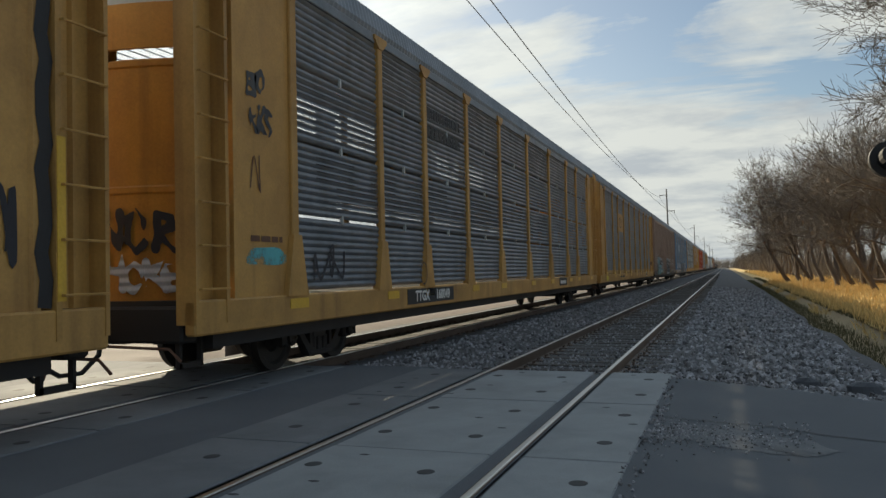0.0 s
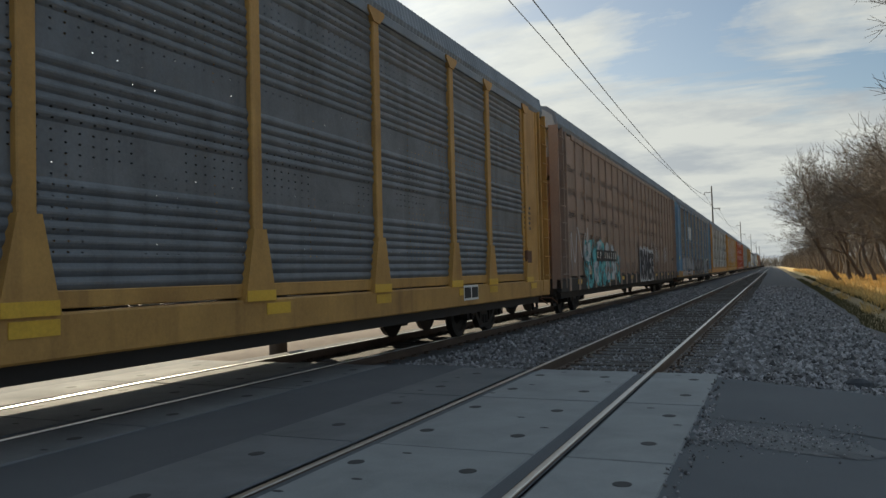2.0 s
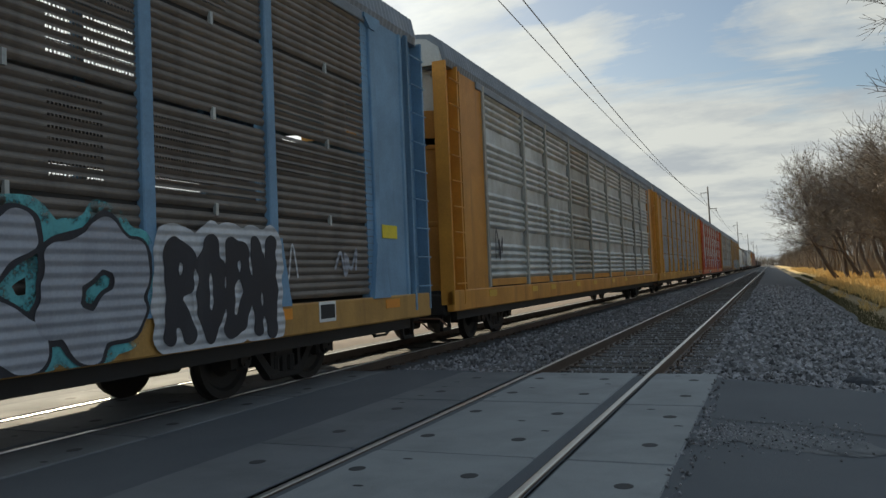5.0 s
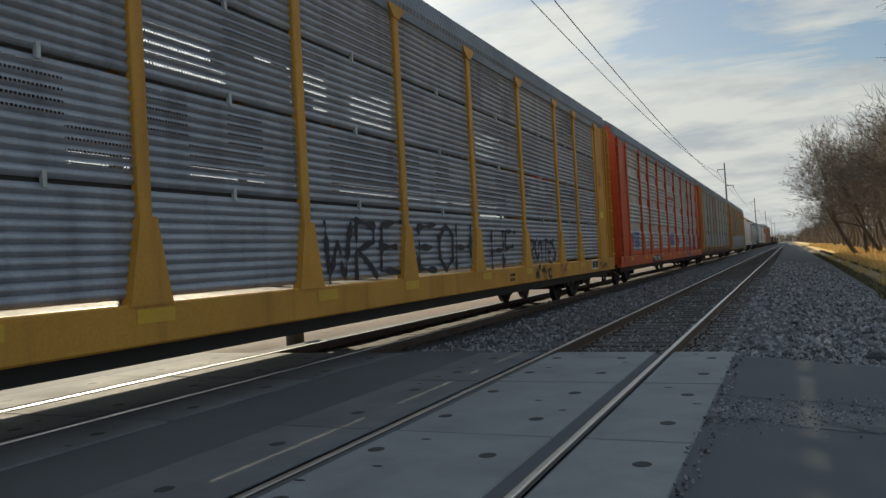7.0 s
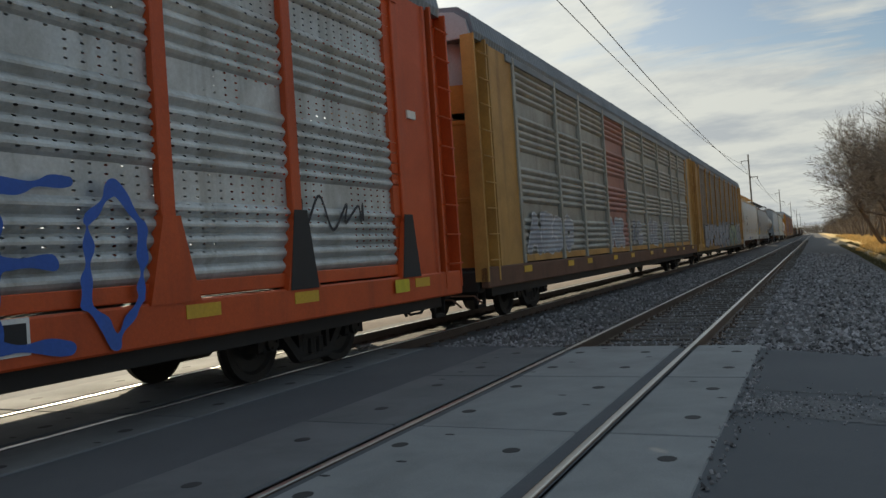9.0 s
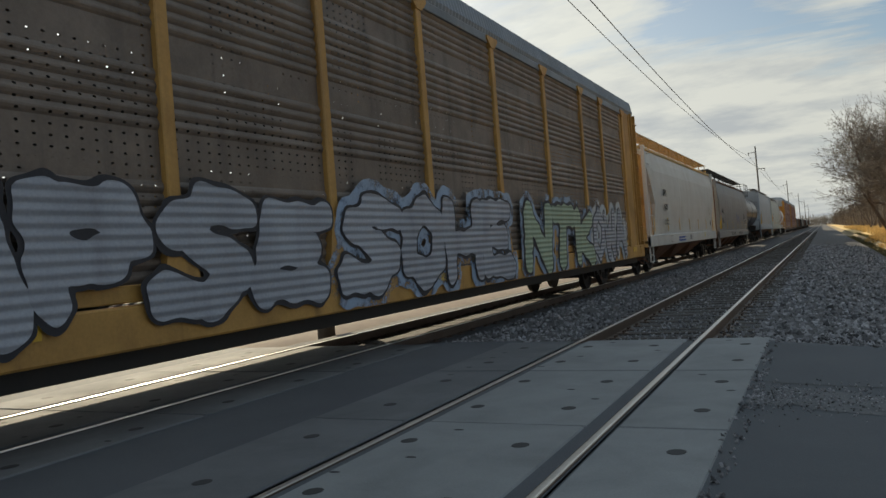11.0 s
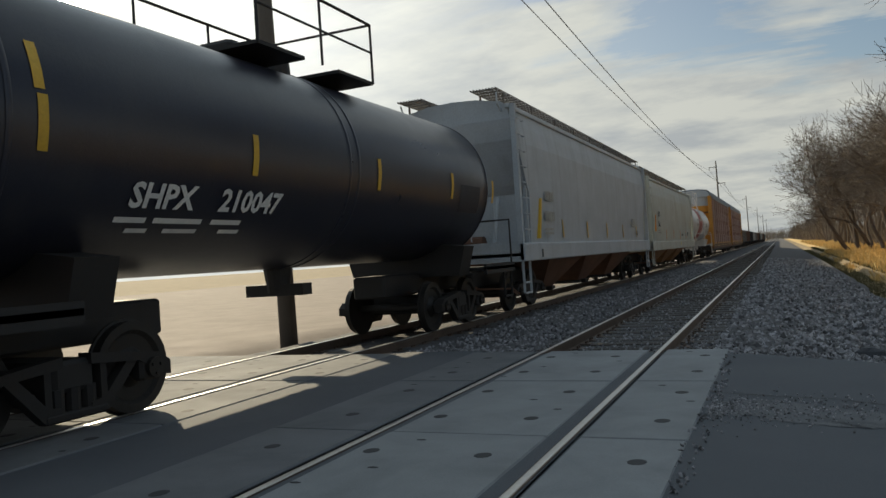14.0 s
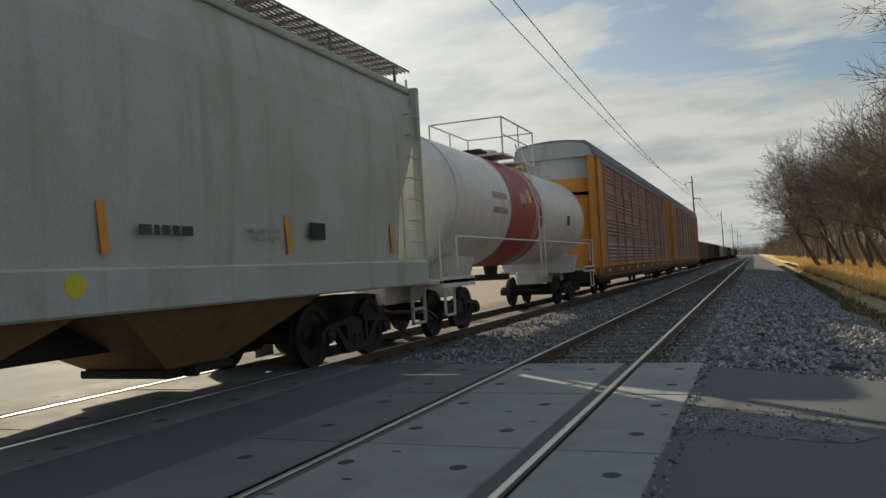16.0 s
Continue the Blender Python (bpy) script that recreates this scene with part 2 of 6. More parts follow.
M["letter_white"] = surface("white_stencil", (0.70, 0.70, 0.68), 0.6, dirt=(0.4, 0.4, 0.4), worn=0.25)
M["letter_black"] = surface("black_stencil", (0.03, 0.03, 0.035), 0.6, dirt=(0.12, 0.12, 0.12), worn=0.3)
M["sign_yellow"] = surface("yellow_sign", (0.72, 0.60, 0.03), 0.5)
M["spray_white"] = surface("white_spray", (0.55, 0.57, 0.60), 0.6, dirt=(0.25, 0.25, 0.27), worn=0.4, ribs=0.0975)
M["spray_grey"] = surface("grey_spray", (0.34, 0.36, 0.41), 0.6, dirt=(0.15, 0.15, 0.17), worn=0.4, ribs=0.0975)
M["spray_black"] = surface("black_spray", (0.015, 0.016, 0.024), 0.6, dirt=(0.06, 0.06, 0.07), worn=0.3)
M["spray_green"] = surface("sage_green_spray", (0.32, 0.40, 0.29), 0.6, dirt=(0.14, 0.2, 0.14), worn=0.4, ribs=0.0975)
M["spray_teal"] = surface("teal_spray", (0.10, 0.42, 0.46), 0.6, dirt=(0.1, 0.2, 0.22), worn=0.5, thin=0.5)
M["spray_pale"] = surface("pale_grey_spray", (0.46, 0.50, 0.54), 0.6, dirt=(0.2, 0.26, 0.28), worn=0.5, thin=0.45)
M["spray_fade"] = surface("worn_grey_spray", (0.24, 0.235, 0.24), 0.6, dirt=(0.13, 0.12, 0.12), worn=0.5, thin=0.47, ribs=0.0975)
M["spray_sky"] = surface("pale_blue_spray", (0.27, 0.36, 0.50), 0.6, dirt=(0.18, 0.2, 0.24), worn=0.5, thin=0.46)
M["spray_blue"] = surface("blue_spray", (0.03, 0.10, 0.42), 0.6, dirt=(0.05, 0.1, 0.25), worn=0.3)
M["asphalt"] = surface("worn_asphalt", (0.075, 0.082, 0.095), 0.85, dirt=(0.14, 0.145, 0.155), worn=0.6, streak=0.0, grain=90.0, patch=0.55, bump=0.35)
M["asphalt_new"] = surface("darker_asphalt", (0.07, 0.074, 0.084), 0.8, dirt=(0.10, 0.10, 0.11), worn=0.5, streak=0.0, grain=110.0, patch=0.8, bump=0.3)
M["asphalt_pale"] = surface("crumbled_asphalt", (0.135, 0.138, 0.145), 0.9, dirt=(0.085, 0.088, 0.095), worn=0.9, streak=0.0, grain=60.0, patch=5.0, bump=0.5)
M["concrete_dark"] = surface("dark_concrete", (0.145, 0.15, 0.158), 0.85, dirt=(0.085, 0.087, 0.092), worn=0.7, streak=0.0, grain=70.0, patch=1.3, bump=0.2, vary=0.1)
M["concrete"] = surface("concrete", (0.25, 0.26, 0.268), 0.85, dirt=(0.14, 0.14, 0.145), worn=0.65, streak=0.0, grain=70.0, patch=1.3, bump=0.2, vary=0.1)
# chute brown lightened to tan, with the sunlight on it put into the colour
M["chute_sunlit"] = surface("sunlit_brown_chute", (0.30, 0.16, 0.07), 0.65, dirt=(0.12, 0.06, 0.03), worn=0.5, streak=0.5)
M["rubber"] = surface("black_rubber", (0.018, 0.018, 0.02), 0.8, dirt=(0.05, 0.048, 0.045), worn=0.5)
M["rail"] = surface("rail_steel", (0.11, 0.075, 0.055), 0.6, 0.3, dirt=(0.05, 0.035, 0.025), worn=0.5)
M["rail_top"] = surface("polished_rail_head", (0.6, 0.59, 0.57), 0.3, 1.0, dirt=(0.3, 0.28, 0.26), worn=0.15, streak=0.0, bump=0.03)
M["recess"] = surface("dark_recess", (0.025, 0.025, 0.028), 0.8, dirt=(0.06, 0.06, 0.06), worn=0.5)
M["tie"] = surface("creosoted_wood", (0.05, 0.042, 0.036), 0.85, dirt=(0.10, 0.09, 0.08), worn=0.5, streak=0.0, grain=45.0, bump=0.4)
M["stone"] = surface("ballast_stone", (0.24, 0.235, 0.245), 0.85, dirt=(0.09, 0.085, 0.085), worn=0.4, streak=0.0, patch=0.7, vary=0.1, island=1.5)
M["ballast"] = surface("ballast_bed", (0.10, 0.097, 0.102), 0.95, dirt=(0.035, 0.033, 0.032), worn=0.7, streak=0.0, grain=16.0, patch=11.0, bump=0.9)
M["soil"] = surface("dry_soil_and_thatch", (0.29, 0.22, 0.125), 0.95, dirt=(0.13, 0.10, 0.06), worn=0.75, streak=0.0, grain=14.0, patch=0.35, bump=0.7)
M["grass"] = surface("dry_straw_grass", (0.66, 0.46, 0.18), 0.8, dirt=(0.42, 0.29, 0.11), worn=0.5, streak=0.0, patch=0.6, island=0.5)
M["weed"] = surface("low_dull_weeds", (0.11, 0.10, 0.045), 0.85, dirt=(0.06, 0.055, 0.03), worn=0.5, streak=0.0)
M["bark"] = surface("grey_brown_bark", (0.13, 0.10, 0.08), 0.9, dirt=(0.06, 0.048, 0.04), worn=0.5, streak=0.3, grain=25.0, bump=0.5)
M["twig"] = surface("brown_twigs", (0.165, 0.135, 0.11), 0.85, dirt=(0.09, 0.072, 0.058), worn=0.4, streak=0.0)
M["pole"] = surface("weathered_pole_wood", (0.13, 0.115, 0.10), 0.85, dirt=(0.06, 0.05, 0.045), worn=0.4, streak=0.5)
M["wire"] = surface("dark_cable", (0.03, 0.03, 0.035), 0.5)
M["gravel_light"] = surface("pinkish_gravel", (0.21, 0.165, 0.135), 0.9, dirt=(0.13, 0.10, 0.08), worn=0.5, streak=0.0, patch=0.8, bump=0.5)


# ---- mesh helpers ----
class Geo:
    def __init__(self):
        self.v, self.f = [], []

    def add(self, verts, faces):
        k = len(self.v)
        self.v += [tuple(p) for p in verts]
        self.f += [tuple(i + k for i in face) for face in faces]
        return self

    def box(self, x0, y0, z0, x1, y1, z1, bev=0.0):
        if bev <= 0:
            return self.add([(x, y, z) for x in (x0, x1) for y in (y0, y1) for z in (z0, z1)], [(0, 1, 3, 2), (4, 6, 7, 5), (0, 4, 5, 1), (2, 3, 7, 6), (0, 2, 6, 4), (1, 5, 7, 3)])
        b = min(bev, (x1 - x0) / 2.1, (y1 - y0) / 2.1, (z1 - z0) / 2.1)
        ring = lambda z, e: [(x0 + e + b, y0 + e, z), (x1 - e - b, y0 + e, z), (x1 - e, y0 + e + b, z), (x1 - e, y1 - e - b, z), (x1 - e - b, y1 - e, z), (x0 + e + b, y1 - e, z), (x0 + e, y1 - e - b, z), (x0 + e, y0 + e + b, z)]
        return self.loft([ring(z0, b * 0.7), ring(z0 + b, 0), ring(z1 - b, 0), ring(z1, b * 0.7)])

    def loft(self, rings, caps=True, closed=True):
        n, k = len(rings[0]), len(rings)
        faces = [(i * n + j, i * n + (j + 1) % n, (i + 1) * n + (j + 1) % n, (i + 1) * n + j) for i in range(k - 1) for j in range(n if closed else n - 1)]
        if caps:
            faces += [tuple(range(n - 1, -1, -1)), tuple(range((k - 1) * n, k * n))]
        return self.add([p for r in rings for p in r], faces)

    def prism(self, poly, axis, a, b):
        put = {"x": lambda p, c: (c, p[0], p[1]), "y": lambda p, c: (p[0], c, p[1]), "z": lambda p, c: (p[0], p[1], c)}[axis]
        return self.loft([[put(p, a) for p in poly], [put(p, b) for p in poly]])

    def tube(self, p, q, r0, r1=None, n=6, caps=True):
        p, q = Vector(p), Vector(q)
        d = (q - p).normalized()
        u = d.orthogonal().normalized()
        w = d.cross(u)
        r1 = r0 if r1 is None else r1
        ring = lambda c, r: [c + (u * math.cos(a) + w * math.sin(a)) * r for a in (2 * math.pi * i / n for i in range(n))]
        return self.loft([ring(p, r0), ring(q, r1)], caps)

    def path(self, pts, r, n=5):
        """One round bar along the points."""
        pts, rings, u = [Vector(p) for p in pts], [], None
        for k, p in enumerate(pts):
            d = (pts[min(k + 1, len(pts) - 1)] - pts[max(k - 1, 0)]).normalized()
            u = d.orthogonal().normalized() if u is None else (u - d * u.dot(d)).normalized()
            w = d.cross(u)
            rings.append([p + (u * math.cos(a) + w * math.sin(a)) * r for a in (2 * math.pi * i / n for i in range(n))])
        return self.loft(rings)

    def poly(self, pts):
        return self.add(pts, [tuple(range(len(pts)))])

    def ribbon(self, pts, width, x):
        """A flat band along (y, z) points, facing +x."""
        pts = [Vector(p) for k, p in enumerate(pts) if not k or (Vector(p) - Vector(pts[k - 1])).length > 1e-4]
        left, right = [], []
        for k, p in enumerate(pts):
            d = pts[min(k + 1, len(pts) - 1)] - pts[max(k - 1, 0)]
            d = d.normalized() if d.length > 1e-6 else Vector((1, 0))
            e = Vector((-d.y, d.x)) * width / 2
            left.append((x + k * 4e-5, p.x - e.x, p.y - e.y))
            right.append((x + k * 4e-5, p.x + e.x, p.y + e.y))
        n = len(pts)
        return self.add(left + right, [(k, k + 1, n + k + 1, n + k) for k in range(n - 1)])

    def mesh(self, name, material=None, smooth=False):
        me = bpy.data.meshes.new(name)
        me.from_pydata(self.v, [], self.f)
        if smooth:
            me.polygons.foreach_set("use_smooth", [True] * len(me.polygons))
        if material:
            me.materials.append(M[material])
        me.update()
        return me


KEEP = {}


def shared(key, make):
    if key not in KEEP:
        KEEP[key] = make()
    return KEEP[key]


def part(name, geo, material, parent, label="", at=None, smooth=False):
    data = geo if isinstance(geo, bpy.types.Mesh) else geo.mesh(name, material, smooth)
    ob = new(name, data)
    ob.parent = parent
    if at is not None:
        ob.matrix_basis = at if isinstance(at, Matrix) else Matrix.Translation(at)
    return tagged(ob, label)


def thing(name, geo, material, label, category, group="", kind="", at=None, smooth=False):
    return tagged(part(name, geo, material, None, "", at, smooth), label, category, group, kind)


FACING = Matrix.Rotation(math.pi / 2, 4, "Z") @ Matrix.Rotation(math.pi / 2, 4, "X")     # writing on the side turned to the crossing


def words(body, size, material):
    def make():
        cu = bpy.data.curves.new("writing", "FONT")
        cu.body, cu.size, cu.extrude, cu.resolution_u, cu.offset = body, size, 0.001, 2, size * 0.028
        cu.align_x, cu.align_y = "CENTER", "CENTER"
        ob = new("writing", cu)
        me = bpy.data.meshes.new_from_object(ob.evaluated_get(bpy.context.evaluated_depsgraph_get()))
        bpy.data.objects.remove(ob)
        me.materials.clear()
        me.materials.append(M[material])
        return me
    return shared(("words", body, size, material), make)


def lettering(body, size, material, parent, y, z, x=1.565, squeeze=1.0, name="lettering"):
    return part(name, words(body, size, material), None, parent, "", Matrix.Translation((x, y, z)) @ FACING @ Matrix.Diagonal((squeeze, 1, 1, 1)))


def bars(parent, y0, y1, z0, z1, rows, material, x=1.565, seed=1):
    """Small print that cannot be read."""
    rnd, g = random.Random(seed), Geo()
    step = (z1 - z0) / rows
    for i in range(rows):
        y = y0
        while y < y1 - 0.03:
            e = min(y1, y + rnd.uniform(0.06, 0.22))
            g.box(x - 0.004, y, z0 + i * step, x, e, z0 + i * step + step * 0.55)
            y = e + 0.04
    return part("small_print", g, material, parent)


def blob(rnd, y, z, a, b, n=22, wild=0.10):
    ph = [rnd.uniform(0, 6.28) for _ in range(3)]
    out = []
    for i in range(n):
        t = 2 * math.pi * i / n
        c, s = math.cos(t), math.sin(t)
        r = 1 + wild * (math.sin(2 * t + ph[0]) + 0.7 * math.sin(3 * t + ph[1]) + 0.5 * math.sin(5 * t + ph[2]))
        out.append((y + a * r * math.copysign(abs(c) ** 0.62, c), z + b * r * math.copysign(abs(s) ** 0.62, s)))
    return out


GLYPHS = {
    "A": "00 .5,1 1,0|.2,.38 .8,.38", "B": "0,0 0,1 .8,.9 .8,.62 .1,.52 .95,.4 .9,.08 0,0", "C": "1,.85 .5,1 .05,.7 .05,.3 .5,0 1,.15",
    "D": "0,0 0,1 .7,.9 1,.5 .7,.1 0,0", "E": "1,1 .05,.95 .05,.05 1,0|.05,.52 .75,.52", "I": ".5,0 .5,1", "K": ".1,0 .1,1|1,1 .15,.48 1,0",
    "M": "0,0 .1,1 .5,.4 .9,1 1,0", "N": "0,0 .05,1 .95,0 1,1", "O": ".5,1 .08,.75 .08,.25 .5,0 .92,.25 .92,.75 .5,1",
    "P": ".1,0 .1,1 .8,.95 .9,.65 .6,.42 .1,.42", "R": ".1,0 .1,1 .85,.92 .85,.62 .15,.48 1,0", "S": "1,.9 .4,1 .05,.75 .95,.3 .6,0 0,.1",
    "T": "0,1 1,.95|.5,.97 .45,0", "U": ".05,1 .1,.25 .5,0 .9,.25 .95,1", "W": "0,1 .2,0 .5,.7 .8,0 1,1", "H": "0,0 0,1|1,0 1,1|0,.5 1,.5",
    "F": "0,0 .1,1 1,.95|.05,.5 .8,.55", "X": "0,0 1,1|0,1 1,0", "V": "0,1 .5,0 1,1", "Y": "0,1 .5,.5 1,1|.5,.5 .45,0",
}


def glyph_lines(ch):
    for line in GLYPHS[ch].replace("00 ", "0,0 ").split("|"):
        pts = [tuple(float(q) for q in p.split(",")) for p in line.split()]
        for a, b in zip(pts, pts[1:]):
            yield a, b


def sprayed(segs, radius, grow, x, cell=0.035, lowest=0.715):
    """One flat patch of paint: every point nearer to the strokes than their width, as a connected sheet facing +x."""
    pad = radius + grow + 0.1
    ya, yb = min(min(a[0], b[0]) for a, b in segs) - pad, max(max(a[0], b[0]) for a, b in segs) + pad
    za, zb = min(min(a[1], b[1]) for a, b in segs) - pad, max(max(a[1], b[1]) for a, b in segs) + pad
    nu, nv = int((yb - ya) / cell) + 1, int((zb - za) / cell) + 1
    yy, zz = np.meshgrid(ya + cell * np.arange(nu + 1), za + cell * np.arange(nv + 1), indexing="ij")
    dist = np.full(yy.shape, 9.0)
    for (ay, az), (by, bz) in segs:
        ey, ez = by - ay, bz - az
        t = np.clip(((yy - ay) * ey + (zz - az) * ez) / (ey * ey + ez * ez + 1e-9), 0, 1)
        dist = np.minimum(dist, np.hypot(yy - ay - t * ey, zz - az - t * ez) - radius * (0.82 + 0.36 * t))
    dist = dist - grow + 0.018 * np.sin(yy * 13 + 1.7 * np.sin(zz * 9)) + 0.012 * np.sin(zz * 23 + yy * 5)
    if lowest:
        dist = np.maximum(dist, lowest - zz)
    g, seen = Geo(), {}

    def vert(key, y, z):
        if key not in seen:
            seen[key] = len(g.v)
            g.v.append((x, y, z))
        return seen[key]

    for i in range(nu):
        for j in range(nv):
            ring = [(i, j), (i + 1, j), (i + 1, j + 1), (i, j + 1)]
            if min(dist[p] for p in ring) >= 0:
                continue
            face = []
            for p, q in zip(ring, ring[1:] + ring[:1]):
                if dist[p] < 0:
                    face.append(vert(p, yy[p], zz[p]))
                if (dist[p] < 0) != (dist[q] < 0):
                    p, q = sorted((p, q))
                    k = dist[p] / (dist[p] - dist[q])
                    face.append(vert((p, q), yy[p] + (yy[q] - yy[p]) * k, zz[p] + (zz[q] - zz[p]) * k))
            if len(face) > 2:
                g.f.append(tuple(face))
    return g


def graffiti(parent, y0, y1, z0, z1, fill, line, text, seed, x=1.585, label="spray-painted bubble letters on the panels", fat=0.30, rim=0.045, halo=None):
    """Swollen sprayed letters, each with an outline, a fill and here and there a cloud of paint behind."""
    rnd = random.Random(seed)
    w = (y1 - y0) / len(text)
    every = []
    for i, ch in enumerate(text):
        r = fat * w / 2
        a, b = y0 + i * w + r * 0.8, y0 + (i + 1) * w - r * 0.8
        lo, hi = z0 + r + rnd.uniform(-0.04, 0.06), z1 - r + rnd.uniform(-0.08, 0.06)
        slant = rnd.uniform(-0.12, 0.18) * w
        put = lambda p: (a + (b - a) * p[0] + slant * (p[1] - 0.5), lo + (hi - lo) * p[1])
        segs = [(put(p), put(q)) for p, q in glyph_lines(ch)]
        every += segs
        dx = 0.0022 * (i % 3)
        g = part("graffiti_letter", sprayed(segs, r, rim, x + dx), line, parent, label)
        part("paint_fill", sprayed(segs, r, 0.0, x + 0.008 + dx), fill, g)
    if halo:
        part("paint_cloud", sprayed(every, 0.30 * w / 2, 0.16, x - 0.006, 0.06), halo, parent, "cloud of sprayed colour behind the letters")


def tag_text(parent, text, y0, y1, z0, z1, material, seed, width=0.03, x=1.51):
    """Thin sprayed capitals, one line wide."""
    rnd = random.Random(seed)
    w = (y1 - y0) / len(text)
    for i, ch in enumerate(text):
        if ch == " ":
            continue
        a, b, up = y0 + i * w, y0 + (i + 0.86) * w, rnd.uniform(-0.05, 0.05)
        put = lambda p: (a + (b - a) * p[0] + 0.1 * w * p[1], z0 + up + (z1 - z0) * p[1])
        part("tag", sprayed([(put(p), put(q)) for p, q in glyph_lines(ch)], width / 2, 0.012, x, 0.022), material, parent, "thin sprayed capital letter")


def scribble(parent, y0, y1, z0, z1, material, seed, width=0.035, x=1.57, loops=6):
    """A thin sprayed tag: one looping line."""
    rnd, g, pts = random.Random(seed), Geo(), []
    knots, y = [], y0
    for k in range(loops * 2 + 1):
        up = k % 2
        knots.append(Vector((y, (z0 + z1) / 2 + (z1 - z0) * (0.5 if up else -0.5) * rnd.uniform(0.35, 1.0))))
        y += (y1 - y0) / (loops * 2) * (rnd.uniform(-0.5, 0.4) if rnd.random() < 0.3 else rnd.uniform(0.7, 1.9))
    for k in range(len(knots) - 1):
        a, b, c, d = (knots[min(max(q, 0), len(knots) - 1)] for q in (k - 1, k, k + 1, k + 2))
        for q in range(8):
            t = q / 8
            pts.append(tuple(0.5 * (2 * b + (c - a) * t + (2 * a - 5 * b + 4 * c - d) * t * t + (3 * b - a - 3 * c + d) * t ** 3)))
    g.ribbon(pts, width, x)
    return part("tag", g, material, parent, "thin looping spray-can tag")


# ---- the ground, the road and the two tracks ----
NEAR, FAR = -2.25, -6.82                       # centre lines of the empty track and of the train's track
GAUGE = 0.770
ROAD_END = 10.1


def sheet(name, material, xs, ys, height, label, category):
    g = Geo()
    g.add([(x, y, height(x, y)) for y in ys for x in xs], [(j * len(xs) + i, j * len(xs) + i + 1, (j + 1) * len(xs) + i + 1, (j + 1) * len(xs) + i) for j in range(len(ys) - 1) for i in range(len(xs) - 1)])
    return thing(name, g, material, label, category, kind="structure", smooth=True)


def lie(x, y):
    """Height of the ground: a low ballast bank under the tracks, a shallow dip, then level."""
    bank = -0.2 if x > 3.8 or x < -10.8 else -0.55
    if x > 0.4:
        bank -= 0.25 * min(1, (x - 0.4) / 2.5)
    if x < FAR - 1.9:
        bank -= 0.25 * min(1, (FAR - 1.9 - x) / 2.5)
    flat = min(max((ROAD_END + 3.5 - y) / 3.5, 0), 1)
    if -7 < y < ROAD_END + 3.5:
        bank = bank * (1 - flat) + min(bank, -0.15) * flat
    return bank + 0.02 * noise.noise((x * 0.8, y * 0.8, 0))


xs = [-2000, -600, -200, -80, -40, -25, -18, -14, -12] + [-11 + 0.5 * i for i in range(53)] + [17, 20, 25, 40, 80, 200, 600, 2000]
ys = [-800, -200, -60, -25, -12] + [-8 + 0.75 * i for i in range(48)] + [30, 34, 40, 48, 58, 70, 90, 120, 160, 220, 320, 480, 700, 1100, 1800, 3500]
sheet("ground", "soil", xs, ys, lie, "dry tan soil with dead thatch reaching the horizon", "ground")

yard_x, yard_y = [-70, -45, -30, -20, -15, -12.5, -11, -10.3], [10.8 + 3 * i for i in range(12)] + [60, 90, 140, 220]
sheet("gravel_yard", "gravel_light", yard_x, yard_y, lambda x, y: lie(x, y) + 0.05, "pinkish-brown gravel beyond the train's track", "gravel")

# ballast bed under both tracks, beyond the road
bed = Geo()
cross = [(-10.6, -0.5), (-8.9, -0.16), (-4.9, -0.15), (-4.55, -0.22), (-4.2, -0.17), (-3.75, -0.168), (-0.85, -0.168), (-0.5, -0.16), (0.2, -0.18), (1.2, -0.34), (2.0, -0.42), (2.5, -0.52)]
rings = []
for y in [ROAD_END - 0.15 + 0.6 * i for i in range(50)] + [45, 60, 90, 140, 220, 400, 800, 1600]:
    wave = 0.35 * noise.noise((y * 0.21, 3.1, 0))
    rings.append([(x + (wave if i == len(cross) - 1 else 0), y, z + 0.03 * noise.noise((x * 1.3, y * 1.3, 5)) * (0.3 if -4.2 < x < -0.6 else 1)) for i, (x, z) in enumerate(cross)])
bed.loft(rings, caps=False, closed=False)
thing("ballast_bed", bed, "ballast", "dark grey crushed-stone ballast under the tracks", "ballast", kind="structure", smooth=True)

road = Geo()
edge = [(-70, 10.6), (-12, 10.4), (-9.2, 10.3), (-4.6, 10.3), (-4.0, 10.22), (-0.66, 10.02), (-0.2, 9.72), (0.35, 9.42), (0.8, 9.2), (1.25, 8.75), (1.7, 8.45), (2.6, 8.2), (4.5, 8.0), (9, 7.9), (70, 7.8)]
nose = [(x, y + 0.05 * noise.noise((x * 3, 1, 0))) for x, y in edge]
road.loft([[(x, -6.0, -0.012) for x, y in nose], [(x, y - 0.3, -0.012) for x, y in nose], [(x, y, -0.03) for x, y in nose], [(x, y + 0.1, -0.3) for x, y in nose]], caps=False, closed=False)
thing("road", road, "asphalt", "grey worn asphalt road over the level crossing", "road", kind="structure")
mid = Geo().box(-5.15, -6, -0.05, -3.93, 10.25, -0.004)
thing("asphalt_strip", mid, "asphalt", "worn grey asphalt strip between the two tracks", "road", kind="structure")


